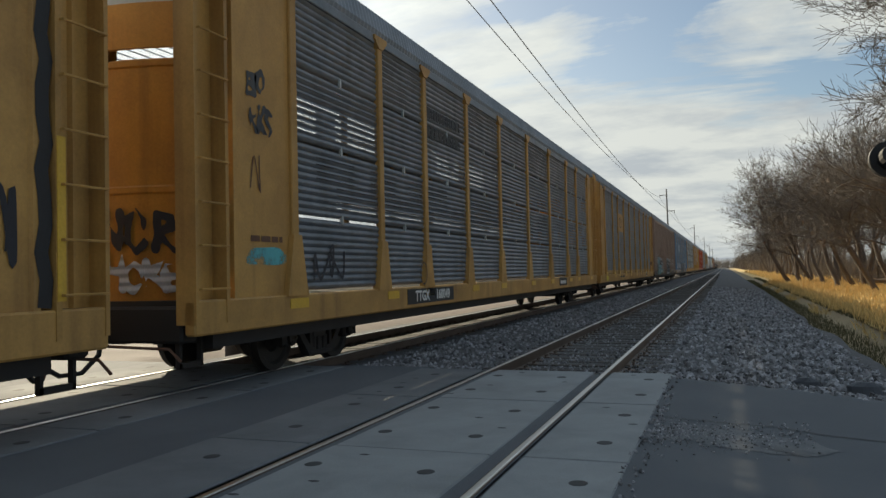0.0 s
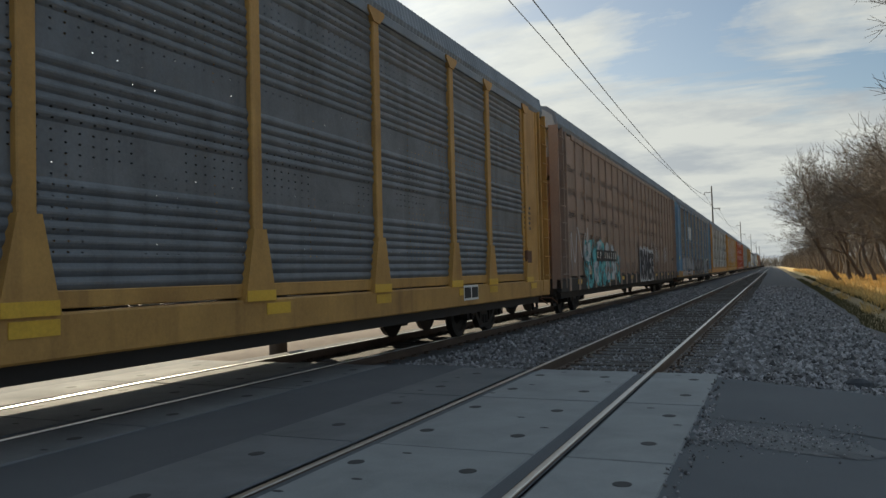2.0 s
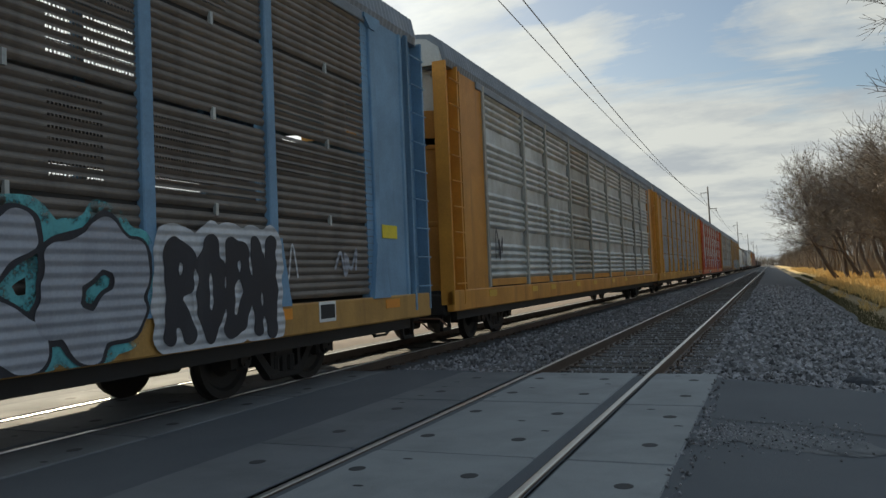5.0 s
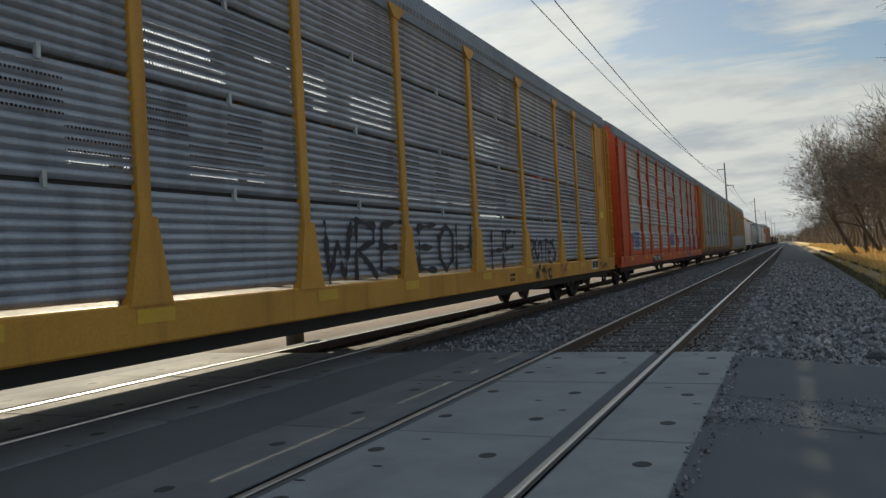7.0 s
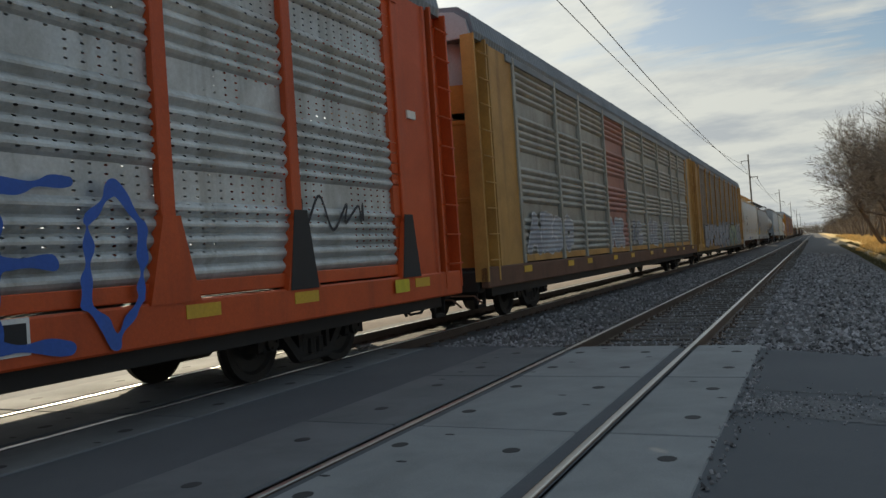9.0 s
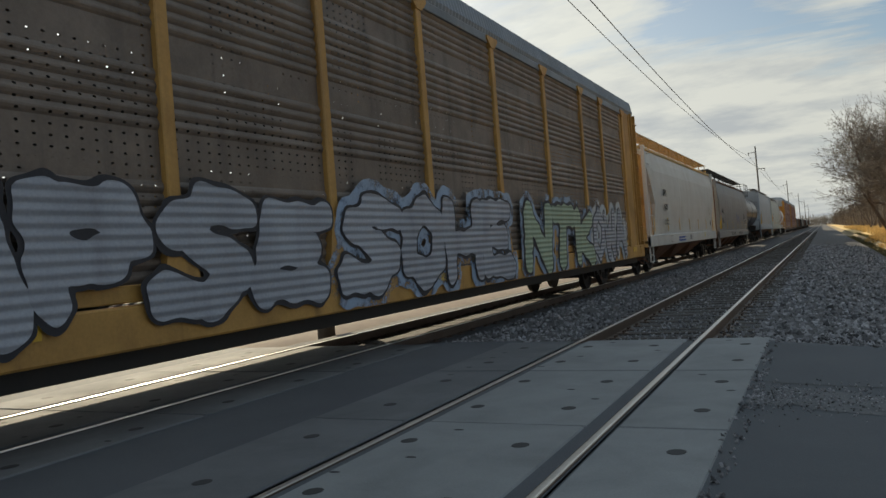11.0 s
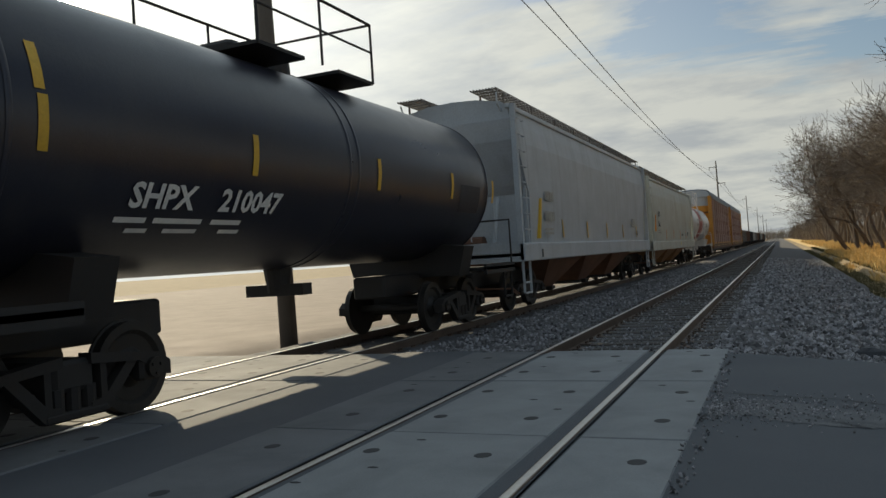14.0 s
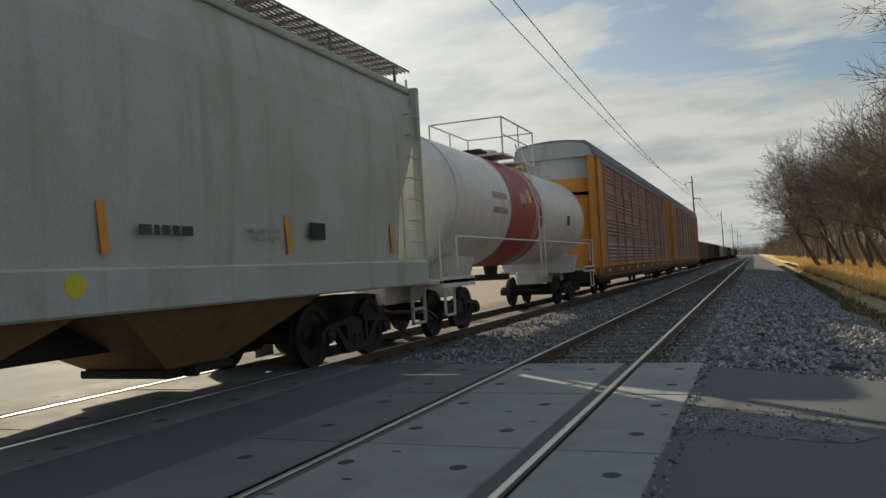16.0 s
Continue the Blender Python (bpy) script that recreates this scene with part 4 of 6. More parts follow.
def truck(parent, y):
    """A two-axle truck: bolster with side frames, springs and wheelsets under it."""
    t = part("truck", shared("bolster", lambda: Geo().box(-1.05, -0.22, 0.38, 1.05, 0.22, 0.66, 0.04).mesh("truck", "black")), None, parent, "sooty cast-steel truck", at=(0, y, 0))

    def frame_mesh():
        g = Geo()
        for s in (-1, 1):
            g.prism([(s * 0.15, 0.70), (s * 0.98, 0.60), (s * 1.12, 0.50), (s * 1.12, 0.36), (s * 0.98, 0.40), (s * 0.72, 0.55), (s * 0.15, 0.60)][::s], "x", 0.93, 1.09)
            g.prism([(s * 0.70, 0.55), (s * 0.34, 0.16), (s * 0.15, 0.16), (s * 0.15, 0.26), (s * 0.30, 0.28), (s * 0.58, 0.57)][::s], "x", 0.95, 1.07)
            g.box(0.93, s * 0.89 - 0.15, 0.34, 1.08, s * 0.89 + 0.15, 0.58, 0.03)
            g.box(0.95, min(s * 0.33, s * 0.26), 0.2, 1.07, max(s * 0.33, s * 0.26), 0.64)
        g.box(0.94, -0.34, 0.14, 1.08, 0.34, 0.22, 0.02)
        for yy in (-0.17, 0.0, 0.17):
            g.tube((1.0, yy, 0.22), (1.0, yy, 0.42), 0.07, 0.07, 8)
        return g.mesh("side_frame", "truck")
    for s in (0, 180):
        part("side_frame", shared("side_frame", frame_mesh), None, t, at=pose(0, 0, 0, 0, 0, s))

    def wheel_mesh():
        g = Geo()
        for s in (-1, 1):
            prof = ((0.70, 0.06), (0.70, 0.30), (0.71, 0.485), (0.735, 0.485), (0.74, WHEEL_R), (0.83, WHEEL_R - 0.005), (0.83, 0.37), (0.79, 0.33), (0.78, 0.2), (0.85, 0.13), (0.85, 0.06))
            ring = lambda x, r: [(s * x, math.cos(a) * r, math.sin(a) * r) for a in (math.pi * 2 * i / 28 for i in range(28))]
            g.loft([ring(*p) for p in prof])
            g.tube((s * 0.85, 0, 0), (s * 1.13, 0, 0), 0.11, 0.10, 12)
            for k in range(3):
                a = k * 2.094
                g.tube((s * 1.13, 0.06 * math.cos(a), 0.06 * math.sin(a)), (s * 1.15, 0.06 * math.cos(a), 0.06 * math.sin(a)), 0.018, 0.018, 6)
        g.tube((-0.7, 0, 0), (0.7, 0, 0), 0.085, 0.085, 10)
        return g.mesh("wheelset", "wheel")
    for dy in (-0.89, 0.89):
        w = part("wheelset", shared("wheelset", wheel_mesh), None, t, "two steel wheels on an axle", at=(0, dy, WHEEL_R))
        WHEELS.append((w, dy))
    part("brake_beam", shared("brake_beam", lambda: Geo().box(-0.8, 0.3, 0.3, 0.8, 0.38, 0.4).box(-0.8, -0.38, 0.3, 0.8, -0.3, 0.4).box(-0.08, -0.9, 0.42, 0.08, 0.9, 0.5).mesh("brake_beam", "black")), None, t)


def coupler(parent, y, s):
    """Drawbar and knuckle at one end, with the air hose and the cut lever."""
    g = Geo().box(-0.11, min(y, y - s * 0.55), 0.72, 0.11, max(y, y - s * 0.55), 0.94, 0.03).box(-0.19, min(y - s * 0.55, y - s * 0.72), 0.68, 0.19, max(y - s * 0.55, y - s * 0.72), 0.98, 0.05)
    part("coupler", g, "black", parent, "black knuckle coupler")
    pts = [(0.3, y, 0.72), (0.34, y - s * 0.1, 0.5), (0.3, y - s * 0.3, 0.33), (0.2, y - s * 0.5, 0.32), (0.12, y - s * 0.62, 0.42)]
    part("air_hose", Geo().path(pts, 0.028, 6), "rubber", parent, "drooping black air hose")
    part("uncoupling_lever", Geo().path([(0.15, y - s * 0.25, 0.8), (0.5, y - s * 0.12, 0.6), (1.3, y - s * 0.12, 0.58), (1.45, y - s * 0.12, 0.45)], 0.018, 5), "rusty", parent)


def root_car(name, start, label, category):
    r = tagged(new(name), label, category, "cars of the freight train")
    r.matrix_basis = pose(FAR, start, 0)
    CARS.append((r, start))
    return r


POSTS = [2.08, 4.85, 6.88, 9.45, 12.12, 15.04, 17.97, 20.87, 22.83, 25.43]
LONG = 27.2
EAVE = 5.24


def corrugated(width, height, pitch, depth, material, flats=()):
    """A sheet with level ribs, its outside at x = 0 and facing +x."""
    g, prof, z = Geo(), [(-depth, 0.0)], 0.0
    while z + pitch <= height + 1e-6:
        if any(a < z < b for a, b in flats):
            prof += [(-depth, z + pitch)]
        else:
            prof += [(-0.4 * depth, z + pitch * 0.2), (0, z + pitch * 0.42), (0, z + pitch * 0.58), (-0.4 * depth, z + pitch * 0.8), (-depth, z + pitch)]
        z += pitch
    if height - z > 0.01:
        prof.append((-depth, height))
    g.loft([[(x, 0, zz) for x, zz in prof], [(x, width, zz) for x, zz in prof]], caps=False, closed=False)
    return g.mesh("side_panel", material)


def post_mesh(material, wide, flare, foot=0.0):
    """An upright with a gusset that widens to its foot and a cap plate at the eave."""
    g = Geo()
    h = EAVE - 1.08
    g.box(-0.10, -wide / 2, 0.0, 0.0, wide / 2, h, 0.012)
    if foot:
        g.box(-0.10, -wide * 1.1, -foot, 0.02, wide * 1.1, 0.02, 0.012)
    if flare:
        prof = [(-flare / 2, -0.02), (flare / 2, -0.02), (flare / 2 * 0.86, 0.14), (wide / 2 + 0.02, 0.78), (-wide / 2 - 0.02, 0.78), (-flare / 2 * 0.86, 0.14)]
        g.prism(prof, "x", -0.09, 0.028)
        g.prism([(-0.24, h), (0.24, h), (0.24, h - 0.06), (wide / 2, h - 0.2), (-wide / 2, h - 0.2), (-0.24, h - 0.06)][::-1], "x", -0.07, 0.02)
    return g.mesh("post", material)


def roof_mesh(material):
    prof = [(-1.50, EAVE), (-1.53, EAVE + 0.12), (-1.46, EAVE + 0.44), (-1.24, EAVE + 0.60), (-0.6, EAVE + 0.68), (0, EAVE + 0.71), (0.6, EAVE + 0.68), (1.24, EAVE + 0.60), (1.46, EAVE + 0.44), (1.53, EAVE + 0.12), (1.50, EAVE)]
    rings, n = [], 420
    for i in range(n + 1):
        y = 0.12 + (LONG - 0.24) * i / n
        k = 1.0 if i % 2 else 0.993
        rings.append([(x * k, y, EAVE + (z - EAVE) * k) for x, z in prof])
    return Geo().loft(rings).mesh("roof", material)


def ladder(parent, x, y0, y1, z0, z1, step, material):
    """Round rungs, each bent back to the side it is bolted to."""
    w = round(y1 - y0, 2)
    me = shared(("rung", w, material), lambda: Geo().path([(-0.03, 0.03, 0), (0.05, 0.03, 0), (0.05, w - 0.03, 0), (-0.03, w - 0.03, 0)], 0.013, 5).mesh("ladder_rung", material))
    for i in range(int((z1 - z0) / step) + 1):
        part("ladder_rung", me, None, parent, at=(x, y0, z0 + i * step))


def autorack(start, frame_paint, panel, style, label, stile=None, cap="white", roof="roof", marks="mark", flare=0.52, wide=0.16, bay_paint=None, door=None, sill_paint=None, post_paint=None, foot=0.0):
    """A long enclosed car carrier: sills, posts, side panels, end doors, roof, trucks."""
    car = root_car("autorack_car", start, label, "freight car")
    stile, door = stile or frame_paint, door or frame_paint
    sill_paint, post_paint = sill_paint or frame_paint, post_paint or frame_paint
    for s in (1, -1):
        sill = Geo().box(1.40, 0.0, 0.70, 1.55, LONG, 1.08, 0.02) if s > 0 else Geo().box(-1.55, 0.0, 0.70, -1.40, LONG, 1.08, 0.02)
        part("side_sill", shared(("sill", s, sill_paint), lambda: sill.mesh("side_sill", sill_paint)), None, car)
        part("top_rail", shared(("rail", s, frame_paint), lambda: Geo().box(min(s * 1.42, s * 1.535), 1.7, EAVE - 0.13, max(s * 1.42, s * 1.535), LONG - 1.7, EAVE + 0.02, 0.015).mesh("top_rail", "roof" if style != "smooth" else frame_paint)), None, car)
    part("underframe", shared("underframe", lambda: Geo().box(-0.35, 0.3, 0.58, 0.35, LONG - 0.3, 1.05, 0.03).box(-1.39, 0.1, 1.0, 1.39, LONG - 0.1, 1.08).box(-1.3, 8.2, 0.66, 1.3, 8.5, 1.0).box(-1.3, 13.4, 0.66, 1.3, 13.7, 1.0).box(-1.3, 18.6, 0.66, 1.3, 18.9, 1.0).box(-1.0, 10.2, 0.5, -0.4, 12.0, 0.95, 0.05).tube((0.8, 14.2, 0.72), (0.8, 15.2, 0.72), 0.2, 0.2, 12).box(1.25, 0.5, 0.53, 1.39, LONG - 0.5, 0.8).mesh("underframe", "black")), None, car, "sooty black underframe")
    part("deck", shared("deck", lambda: Geo().box(-1.36, 1.9, 2.95, 1.36, LONG - 1.9, 3.06).mesh("deck", "black")), None, car)
    part("roof", shared(("roof", roof), lambda: roof_mesh(roof)), None, car, "ribbed blue-grey roof sheets")

    # side panels and posts
    if style == "smooth":
        n = 23
        ys = [1.01 + 1.145 * i for i in range(n)]
    else:
        ys = POSTS
    for s in (1, -1):
        turn = 0 if s > 0 else 180
        for i, y in enumerate(ys):
            me = shared(("post", post_paint, wide, flare), lambda: post_mesh(post_paint, wide, flare, foot))
            part("post", me, None, car, at=pose(s * 1.545, y, 1.08, 0, 0, turn))
        for i, (a, b) in enumerate(zip(ys, ys[1:])):
            w = round(b - a - 0.12, 2)
            if style == "slat":
                for k in range(4):
                    punched = k == 1 or k == 2 and i % 3 != 1 or k == 3 and i % 2 == 1
                    what = panel + "_slot" if punched and panel != "steel_blue" else "steel_slot" if punched else panel
                    if s < 0 and k > 0:
                        what = "steel_far"
                    tall = 0.975 if s > 0 else 1.015
                    me = shared(("slat", what, w), lambda: corrugated(w, tall, tall / 10, 0.028, what))
                    part("side_panel", me, None, car, at=pose(s * 1.50, (a if s > 0 else b) + s * 0.06, 1.13 + 1.015 * k, 0, 0, turn))
                # black strips added behind panel joints to keep bright sky from showing through
                if s > 0 and i not in (0, 5):
                    me = shared(("tier_rail", w), lambda: Geo().box(-0.05, 0, -0.07, 0, w, 0.07, 0.01).mesh("tier_rail", "black"))
                    for z in (2.125, 4.155):
                        part("tier_rail", me, None, car, at=(1.46, a + 0.06, z))
                if s > 0:
                    me = shared("clip", lambda: Geo().box(-0.02, -0.02, -0.06, 0.02, 0.02, 0.07).mesh("panel_clip", "steel_pale"))
                    for k in range(3):
                        part("panel_clip", me, None, car, at=(1.50, (a + b) / 2, 2.13 + 1.015 * k))
            elif style == "smooth":
                tall = EAVE - 1.2
                bands = [0.02, 1.08, 1.68, 2.32, 3.02]
                cuts = [0.0]
                for z in bands:
                    cuts += [z, z + (0.22 if z > 0.5 else 0.4)]
                cuts.append(tall)
                for k, (z0, z1) in enumerate(zip(cuts, cuts[1:])):
                    me = shared(("plain", k, w), lambda: Geo().box(-0.02, 0, z0, 0, w, z1).mesh("side_panel", "tan_dots" if k % 2 else panel))
                    part("side_panel", me, None, car, at=pose(s * 1.50, (a if s > 0 else b) + s * 0.06, 1.14, 0, 0, turn))
            else:
                what = bay_paint.get(i, panel) if bay_paint else panel
                if style == "sheet":
                    me = shared(("sheet", what, w), lambda: corrugated(w, EAVE - 1.26, 0.115, 0.024, what, ((0.9, 1.3), (1.95, 2.3), (3.0, 3.3))))
                else:
                    me = shared(("ribbed", what, w), lambda: corrugated(w, EAVE - 1.26, 0.152, 0.055, what, ((0.75, 1.0), (1.8, 2.05), (2.85, 3.1))))
                part("side_panel", me, None, car, at=pose(s * 1.50, (a if s > 0 else b) + s * 0.06, 1.25, 0, 0, turn))
                me = shared(("kick", frame_paint, w), lambda: Geo().box(-0.03, 0.1, 0.0, 0.012, w - 0.1, 0.15, 0.01).mesh("kick_plate", frame_paint))
                part("kick_plate", me, None, car, at=pose(s * 1.50, (a if s > 0 else b) + s * 0.06, 1.105, 0, 0, turn))

    # the two ends: ladder stile, plain plate, curved double doors, cap
    for e, (y0, s) in enumerate(((0.0, 1), (LONG, -1))):
        for side in (1, -1):
            if style != "smooth":
                g = Geo()
                g.prism([(1.38, 0.73), (1.53, 0.73), (1.53, 0.80), (1.50, 0.82), (1.50, 2.04), (1.38, 2.04)], "z", 1.08, EAVE)
                me = shared(("plate", frame_paint), lambda: g.mesh("end_plate", frame_paint))
                part("end_plate", me, None, car, at=pose(0, y0, 0, 0, 0, 0) @ Matrix.Diagonal((side, s, 1, 1)))
            g = Geo()
            g.prism([(1.30, 0.0), (1.56, 0.0), (1.56, 0.05), (1.37, 0.05), (1.37, 0.22), (1.41, 0.24), (1.41, 0.27), (1.37, 0.29), (1.37, 0.54), (1.56, 0.54), (1.56, 0.60), (1.30, 0.60)], "z", 0.82, EAVE + 0.04)
            me = shared(("stile", stile), lambda: g.mesh("corner_stile", stile))
            part("corner_stile", me, None, car, at=pose(0, y0, 0) @ Matrix.Diagonal((side, s, 1, 1)))
            if side > 0:
                a, b = sorted((y0 + s * 0.02, y0 + s * 0.58))
                ladder(car, 1.55, a, b, 1.2, EAVE - 0.2, 0.47, stile)
            # one leaf of the curved end door
            g, pts = Geo(), [(1.30 * k / 8, 0.16 + 0.30 * (k / 8) ** 2.2) for k in range(9)]
            g.loft([[(x, y + d, z) for x, y in pts] + [(x, y + 0.05, z) for x, y in pts[::-1]] for z, d in ((1.02, 0), (2.28, 0), (2.3, -0.02), (2.36, -0.02), (2.38, 0), (3.72, 0), (3.74, -0.02), (3.8, -0.02), (3.82, 0))])
            upper = Geo().loft([[(x, y, z) for x, y in pts] + [(x, y + 0.05, z) for x, y in pts[::-1]] for z in (3.95, 4.47)])
            me = shared(("door", door), lambda: g.mesh("end_door", door))
            leaf = part("end_door", me, None, car, at=pose(0, y0, 0) @ Matrix.Diagonal((side, s, 1, 1)))
            part("door_upper", shared(("door_upper", door), lambda: upper.mesh("door_upper", door)), None, leaf)
            g = Geo()
            g.loft([[(x, y, z) for x, y in pts] + [(x, y + 0.05, z) for x, y in pts[::-1]] for z in (4.47, EAVE + 0.02)])
            part("door_top", shared(("door_top", cap), lambda: g.mesh("door_top", cap)), None, leaf)
        prof = [(-1.48, EAVE), (-1.40, EAVE + 0.33), (-1.18, EAVE + 0.49), (-0.6, EAVE + 0.59), (0.6, EAVE + 0.59), (1.18, EAVE + 0.49), (1.40, EAVE + 0.33), (1.48, EAVE)]
        part("end_cap", shared(("cap", cap, e), lambda: Geo().prism(prof, "y", min(y0 + s * 0.06, y0 + s * 0.11), max(y0 + s * 0.06, y0 + s * 0.11)).mesh("end_cap", cap)), None, car)
        part("end_sill", shared(("end_sill", e), lambda: Geo().box(-1.35, min(y0 + s * 0.02, y0 + s * 0.3), 0.62, 1.35, max(y0 + s * 0.02, y0 + s * 0.3), 1.02, 0.03).box(1.2, min(y0 + s * 0.1, y0 + s * 0.5), 0.34, 1.26, max(y0 + s * 0.1, y0 + s * 0.5), 0.40).box(1.2, min(y0 + s * 0.1, y0 + s * 0.14), 0.34, 1.26, max(y0 + s * 0.1, y0 + s * 0.14), 0.8).box(1.2, min(y0 + s * 0.46, y0 + s * 0.5), 0.34, 1.26, max(y0 + s * 0.46, y0 + s * 0.5), 0.8).mesh("end_sill", "truck")), None, car, "sooty end sill with a stirrup step")
        coupler(car, y0, s)
        truck(car, y0 + s * 3.55)
    # reflective tape on the sill
    for i, y in enumerate(ys if style != "smooth" else ys[1::2]):
        me = shared(("tape", marks), lambda: Geo().box(0, -0.23, 0.0, 0.006, 0.23, 0.13).mesh("reflector", marks))
        part("reflector", me, None, car, at=(1.552, y + (0.35 if i % 2 else 0.05), 0.9))
    return car


def door_text(car, lines, material, z=4.3, x=0.62):
    """Stencilled marks on the front end door."""
    for k, body in enumerate(lines):
        part("lettering", words(body, 0.2, material), None, car, "", Matrix.Translation((x, 0.165 + 0.3 * (x / 1.3) ** 2.2 - 0.03, z - 0.24 * k)) @ Matrix.Rotation(math.pi / 2, 4, "X"))


def placard(parent, y, z, w, h, material="board", border="letter_white", x=1.556):
    p = part("placard", Geo().box(x, y, z, x + 0.006, y + w, z + h), border, parent)
    k = 2 if w > 0.45 else 1
    for i in range(k):
        a = y + 0.03 + i * w / k
        part("placard_field", Geo().box(x + 0.006, a, z + 0.04, x + 0.010, a + w / k - 0.06, z + h - 0.04), material, p)
    return p


def print_box(parent, y, z, w, h, material="letter_black", x=1.502, seed=3):
    """A thin painted frame with small print in it."""
    g = Geo()
    for a in (z, z + h - 0.012):
        g.box(x, y, a, x + 0.004, y + w, a + 0.012)
    for a in (y, y + w - 0.012):
        g.box(x, a, z, x + 0.004, a + 0.012, z + h)
    part("print_frame", g, material, parent)
    bars(parent, y + 0.06, y + w - 0.06, z + 0.06, z + h - 0.04, 4, material, x + 0.004, seed)


def build_autoracks():
    # the car whose rear end shows first
    a = autorack(6.81 - 28.42, "yellow", "steel_blue", "slat", "yellow car carrier with weathered panels and black streaks")
    part("reflector", Geo().box(1.558, LONG - 0.59, 1.15, 1.566, LONG - 0.5, 2.55), "mark", a)
    # black strip laid over the gap by the stile, its darkness painted on
    part("tar_streak", Geo().ribbon([(LONG - 0.70 + 0.03 * math.sin(2.3 * k), 1.1 + 0.23 * k) for k in range(18)], 0.14, 1.535), "board", a, "black strip for the dark gap beside the end plate")
    print_box(a, 25.35, 3.3, 0.35, 0.32)
    bars(a, 25.5, 26.0, 2.5, 2.75, 3, "letter_black", 1.505, 7)
    scribble(a, 25.2, 26.2, 1.3, 2.2, "spray_black", 5, 0.06, 1.51, 3)

    b = autorack(6.81, "yellow", "steel_blue", "slat", "yellow car carrier with weathered blue-grey slatted panels", door="ochre")
    part("number_board", Geo().box(1.552, 5.8, 0.77, 1.558, 8.25, 1.04), "board", b)
    lettering("TTGX", 0.26, "letter_white", b, 6.5, 0.9)
    lettering("160049", 0.26, "letter_white", b, 7.6, 0.9)
    part("number_board", Geo().box(1.552, 19.1, 0.80, 1.558, 20.4, 1.07), "board", b)
    bars(b, 19.25, 20.25, 0.86, 1.06, 1, "letter_white", 1.562, 3)
    bars(b, 7.05, 9.0, 3.95, 4.7, 2, "board", 1.506, 5)
    tag_text(b, "BO", 1.05, 1.45, 3.55, 3.8, "letter_black", 8, 0.035)
    tag_text(b, "RKS", 1.1, 1.6, 3.1, 3.4, "letter_black", 9, 0.035)
    scribble(b, 1.1, 1.35, 2.3, 2.95, "rusty", 10, 0.02, 1.51, 2)
    part("sprayed_patch", Geo().poly([(1.506, 1.0 + p, 1.45 + q) for p, q in blob(random.Random(3), 0.45, 0.12, 0.4, 0.12)]), "spray_teal", b)
    bars(b, 1.1, 1.8, 1.75, 1.88, 1, "rusty", 1.508, 6)
    scribble(b, 2.6, 4.3, 1.25, 1.75, "spray_black", 15, 0.05, 1.508, 4)
    face = Geo()
    face.ribbon([(6.55 + 0.17 * math.cos(t), 1.32 + 0.2 * math.sin(t)) for t in (i * 0.45 for i in range(15))], 0.025, 1.58)
    part("tag", face, "spray_black", b, "small round sprayed doodle")
    for k, (ch, u0, z0, z1, paint) in enumerate((("H", 0.22, 1.22, 1.6, "spray_white"), ("O", 0.47, 1.2, 1.5, "spray_white"), ("K", 0.70, 1.24, 1.52, "spray_white"), ("E", 0.93, 1.2, 1.5, "spray_white"), ("N", 0.2, 1.66, 2.1, "spray_black"), ("O", 0.5, 1.62, 2.12, "spray_black"), ("R", 0.82, 1.64, 2.05, "spray_black"))):
        flat = sprayed([((p[0] * 0.22 + u0, z0 + (z1 - z0) * p[1]), (q[0] * 0.22 + u0, z0 + (z1 - z0) * q[1])) for p, q in glyph_lines(ch)], 0.022, 0.012, 0, 0.022)
        flat.v = [(u, 0.128 + 0.3 * (max(u, 0) / 1.3) ** 2.2, z) for _, u, z in flat.v]
        part("tag", flat, paint, b, "sprayed tag on the end door")

    c = autorack(35.03, "yellow", "steel_dots", "sheet", "tan-yellow car carrier with dark dotted sheet panels", cap="yellow", flare=0.58, wide=0.18, door="ochre")
    part("emblem_sheet", Geo().box(1.503, 6.75, 3.35, 1.510, 9.2, 4.3), "yellow", c, "yellow sign panel with a dark emblem")
    em = Geo()
    arc = lambda cy, a0, a1, r: [(cy + r * math.cos(t), 3.82 + r * math.sin(t)) for t in (a0 + (a1 - a0) * i / 8 for i in range(9))]
    em.ribbon([(8.0, 4.05), (7.75, 4.05)] + arc(7.75, 1.57, 4.71, 0.23)[1:] + [(8.2, 3.59), (8.2, 4.05), (8.55, 3.59), (8.55, 4.05)], 0.075, 1.516)
    part("emblem", em, "letter_black", c)
    bars(c, 6.9, 7.8, 0.86, 1.02, 1, "letter_black", 1.558, 9)
    bars(c, 8.0, 8.9, 0.86, 1.02, 1, "letter_black", 1.558, 10)
    door_text(c, ("712793",), "letter_black", 4.2)
    print_box(c, 25.3, 3.4, 0.4, 0.42)
    bars(c, 25.3, 25.8, 2.3, 2.9, 5, "letter_black", 1.506, 4)
    placard(c, 21.2, 0.80, 0.75, 0.28)
    for y in POSTS:
        part("reflector", Geo().box(1.575, y - 0.26, 1.06, 1.582, y + 0.26, 1.18), "mark", c)
    part("warning_sign", Geo().box(1.556, 1.95, 0.78, 1.564, 2.55, 0.98), "sign_yellow", c)
    part("brake_wheel_box", Geo().box(1.5, 25.25, 1.5, 1.58, 25.6, 1.8, 0.02), "rusty", c)

    d = autorack(63.44, "tan", "tan", "smooth", "brown-tan car carrier with perforated smooth panels and graffiti", cap="greyish", flare=0, wide=0.10, sill_paint="black", foot=0.36)
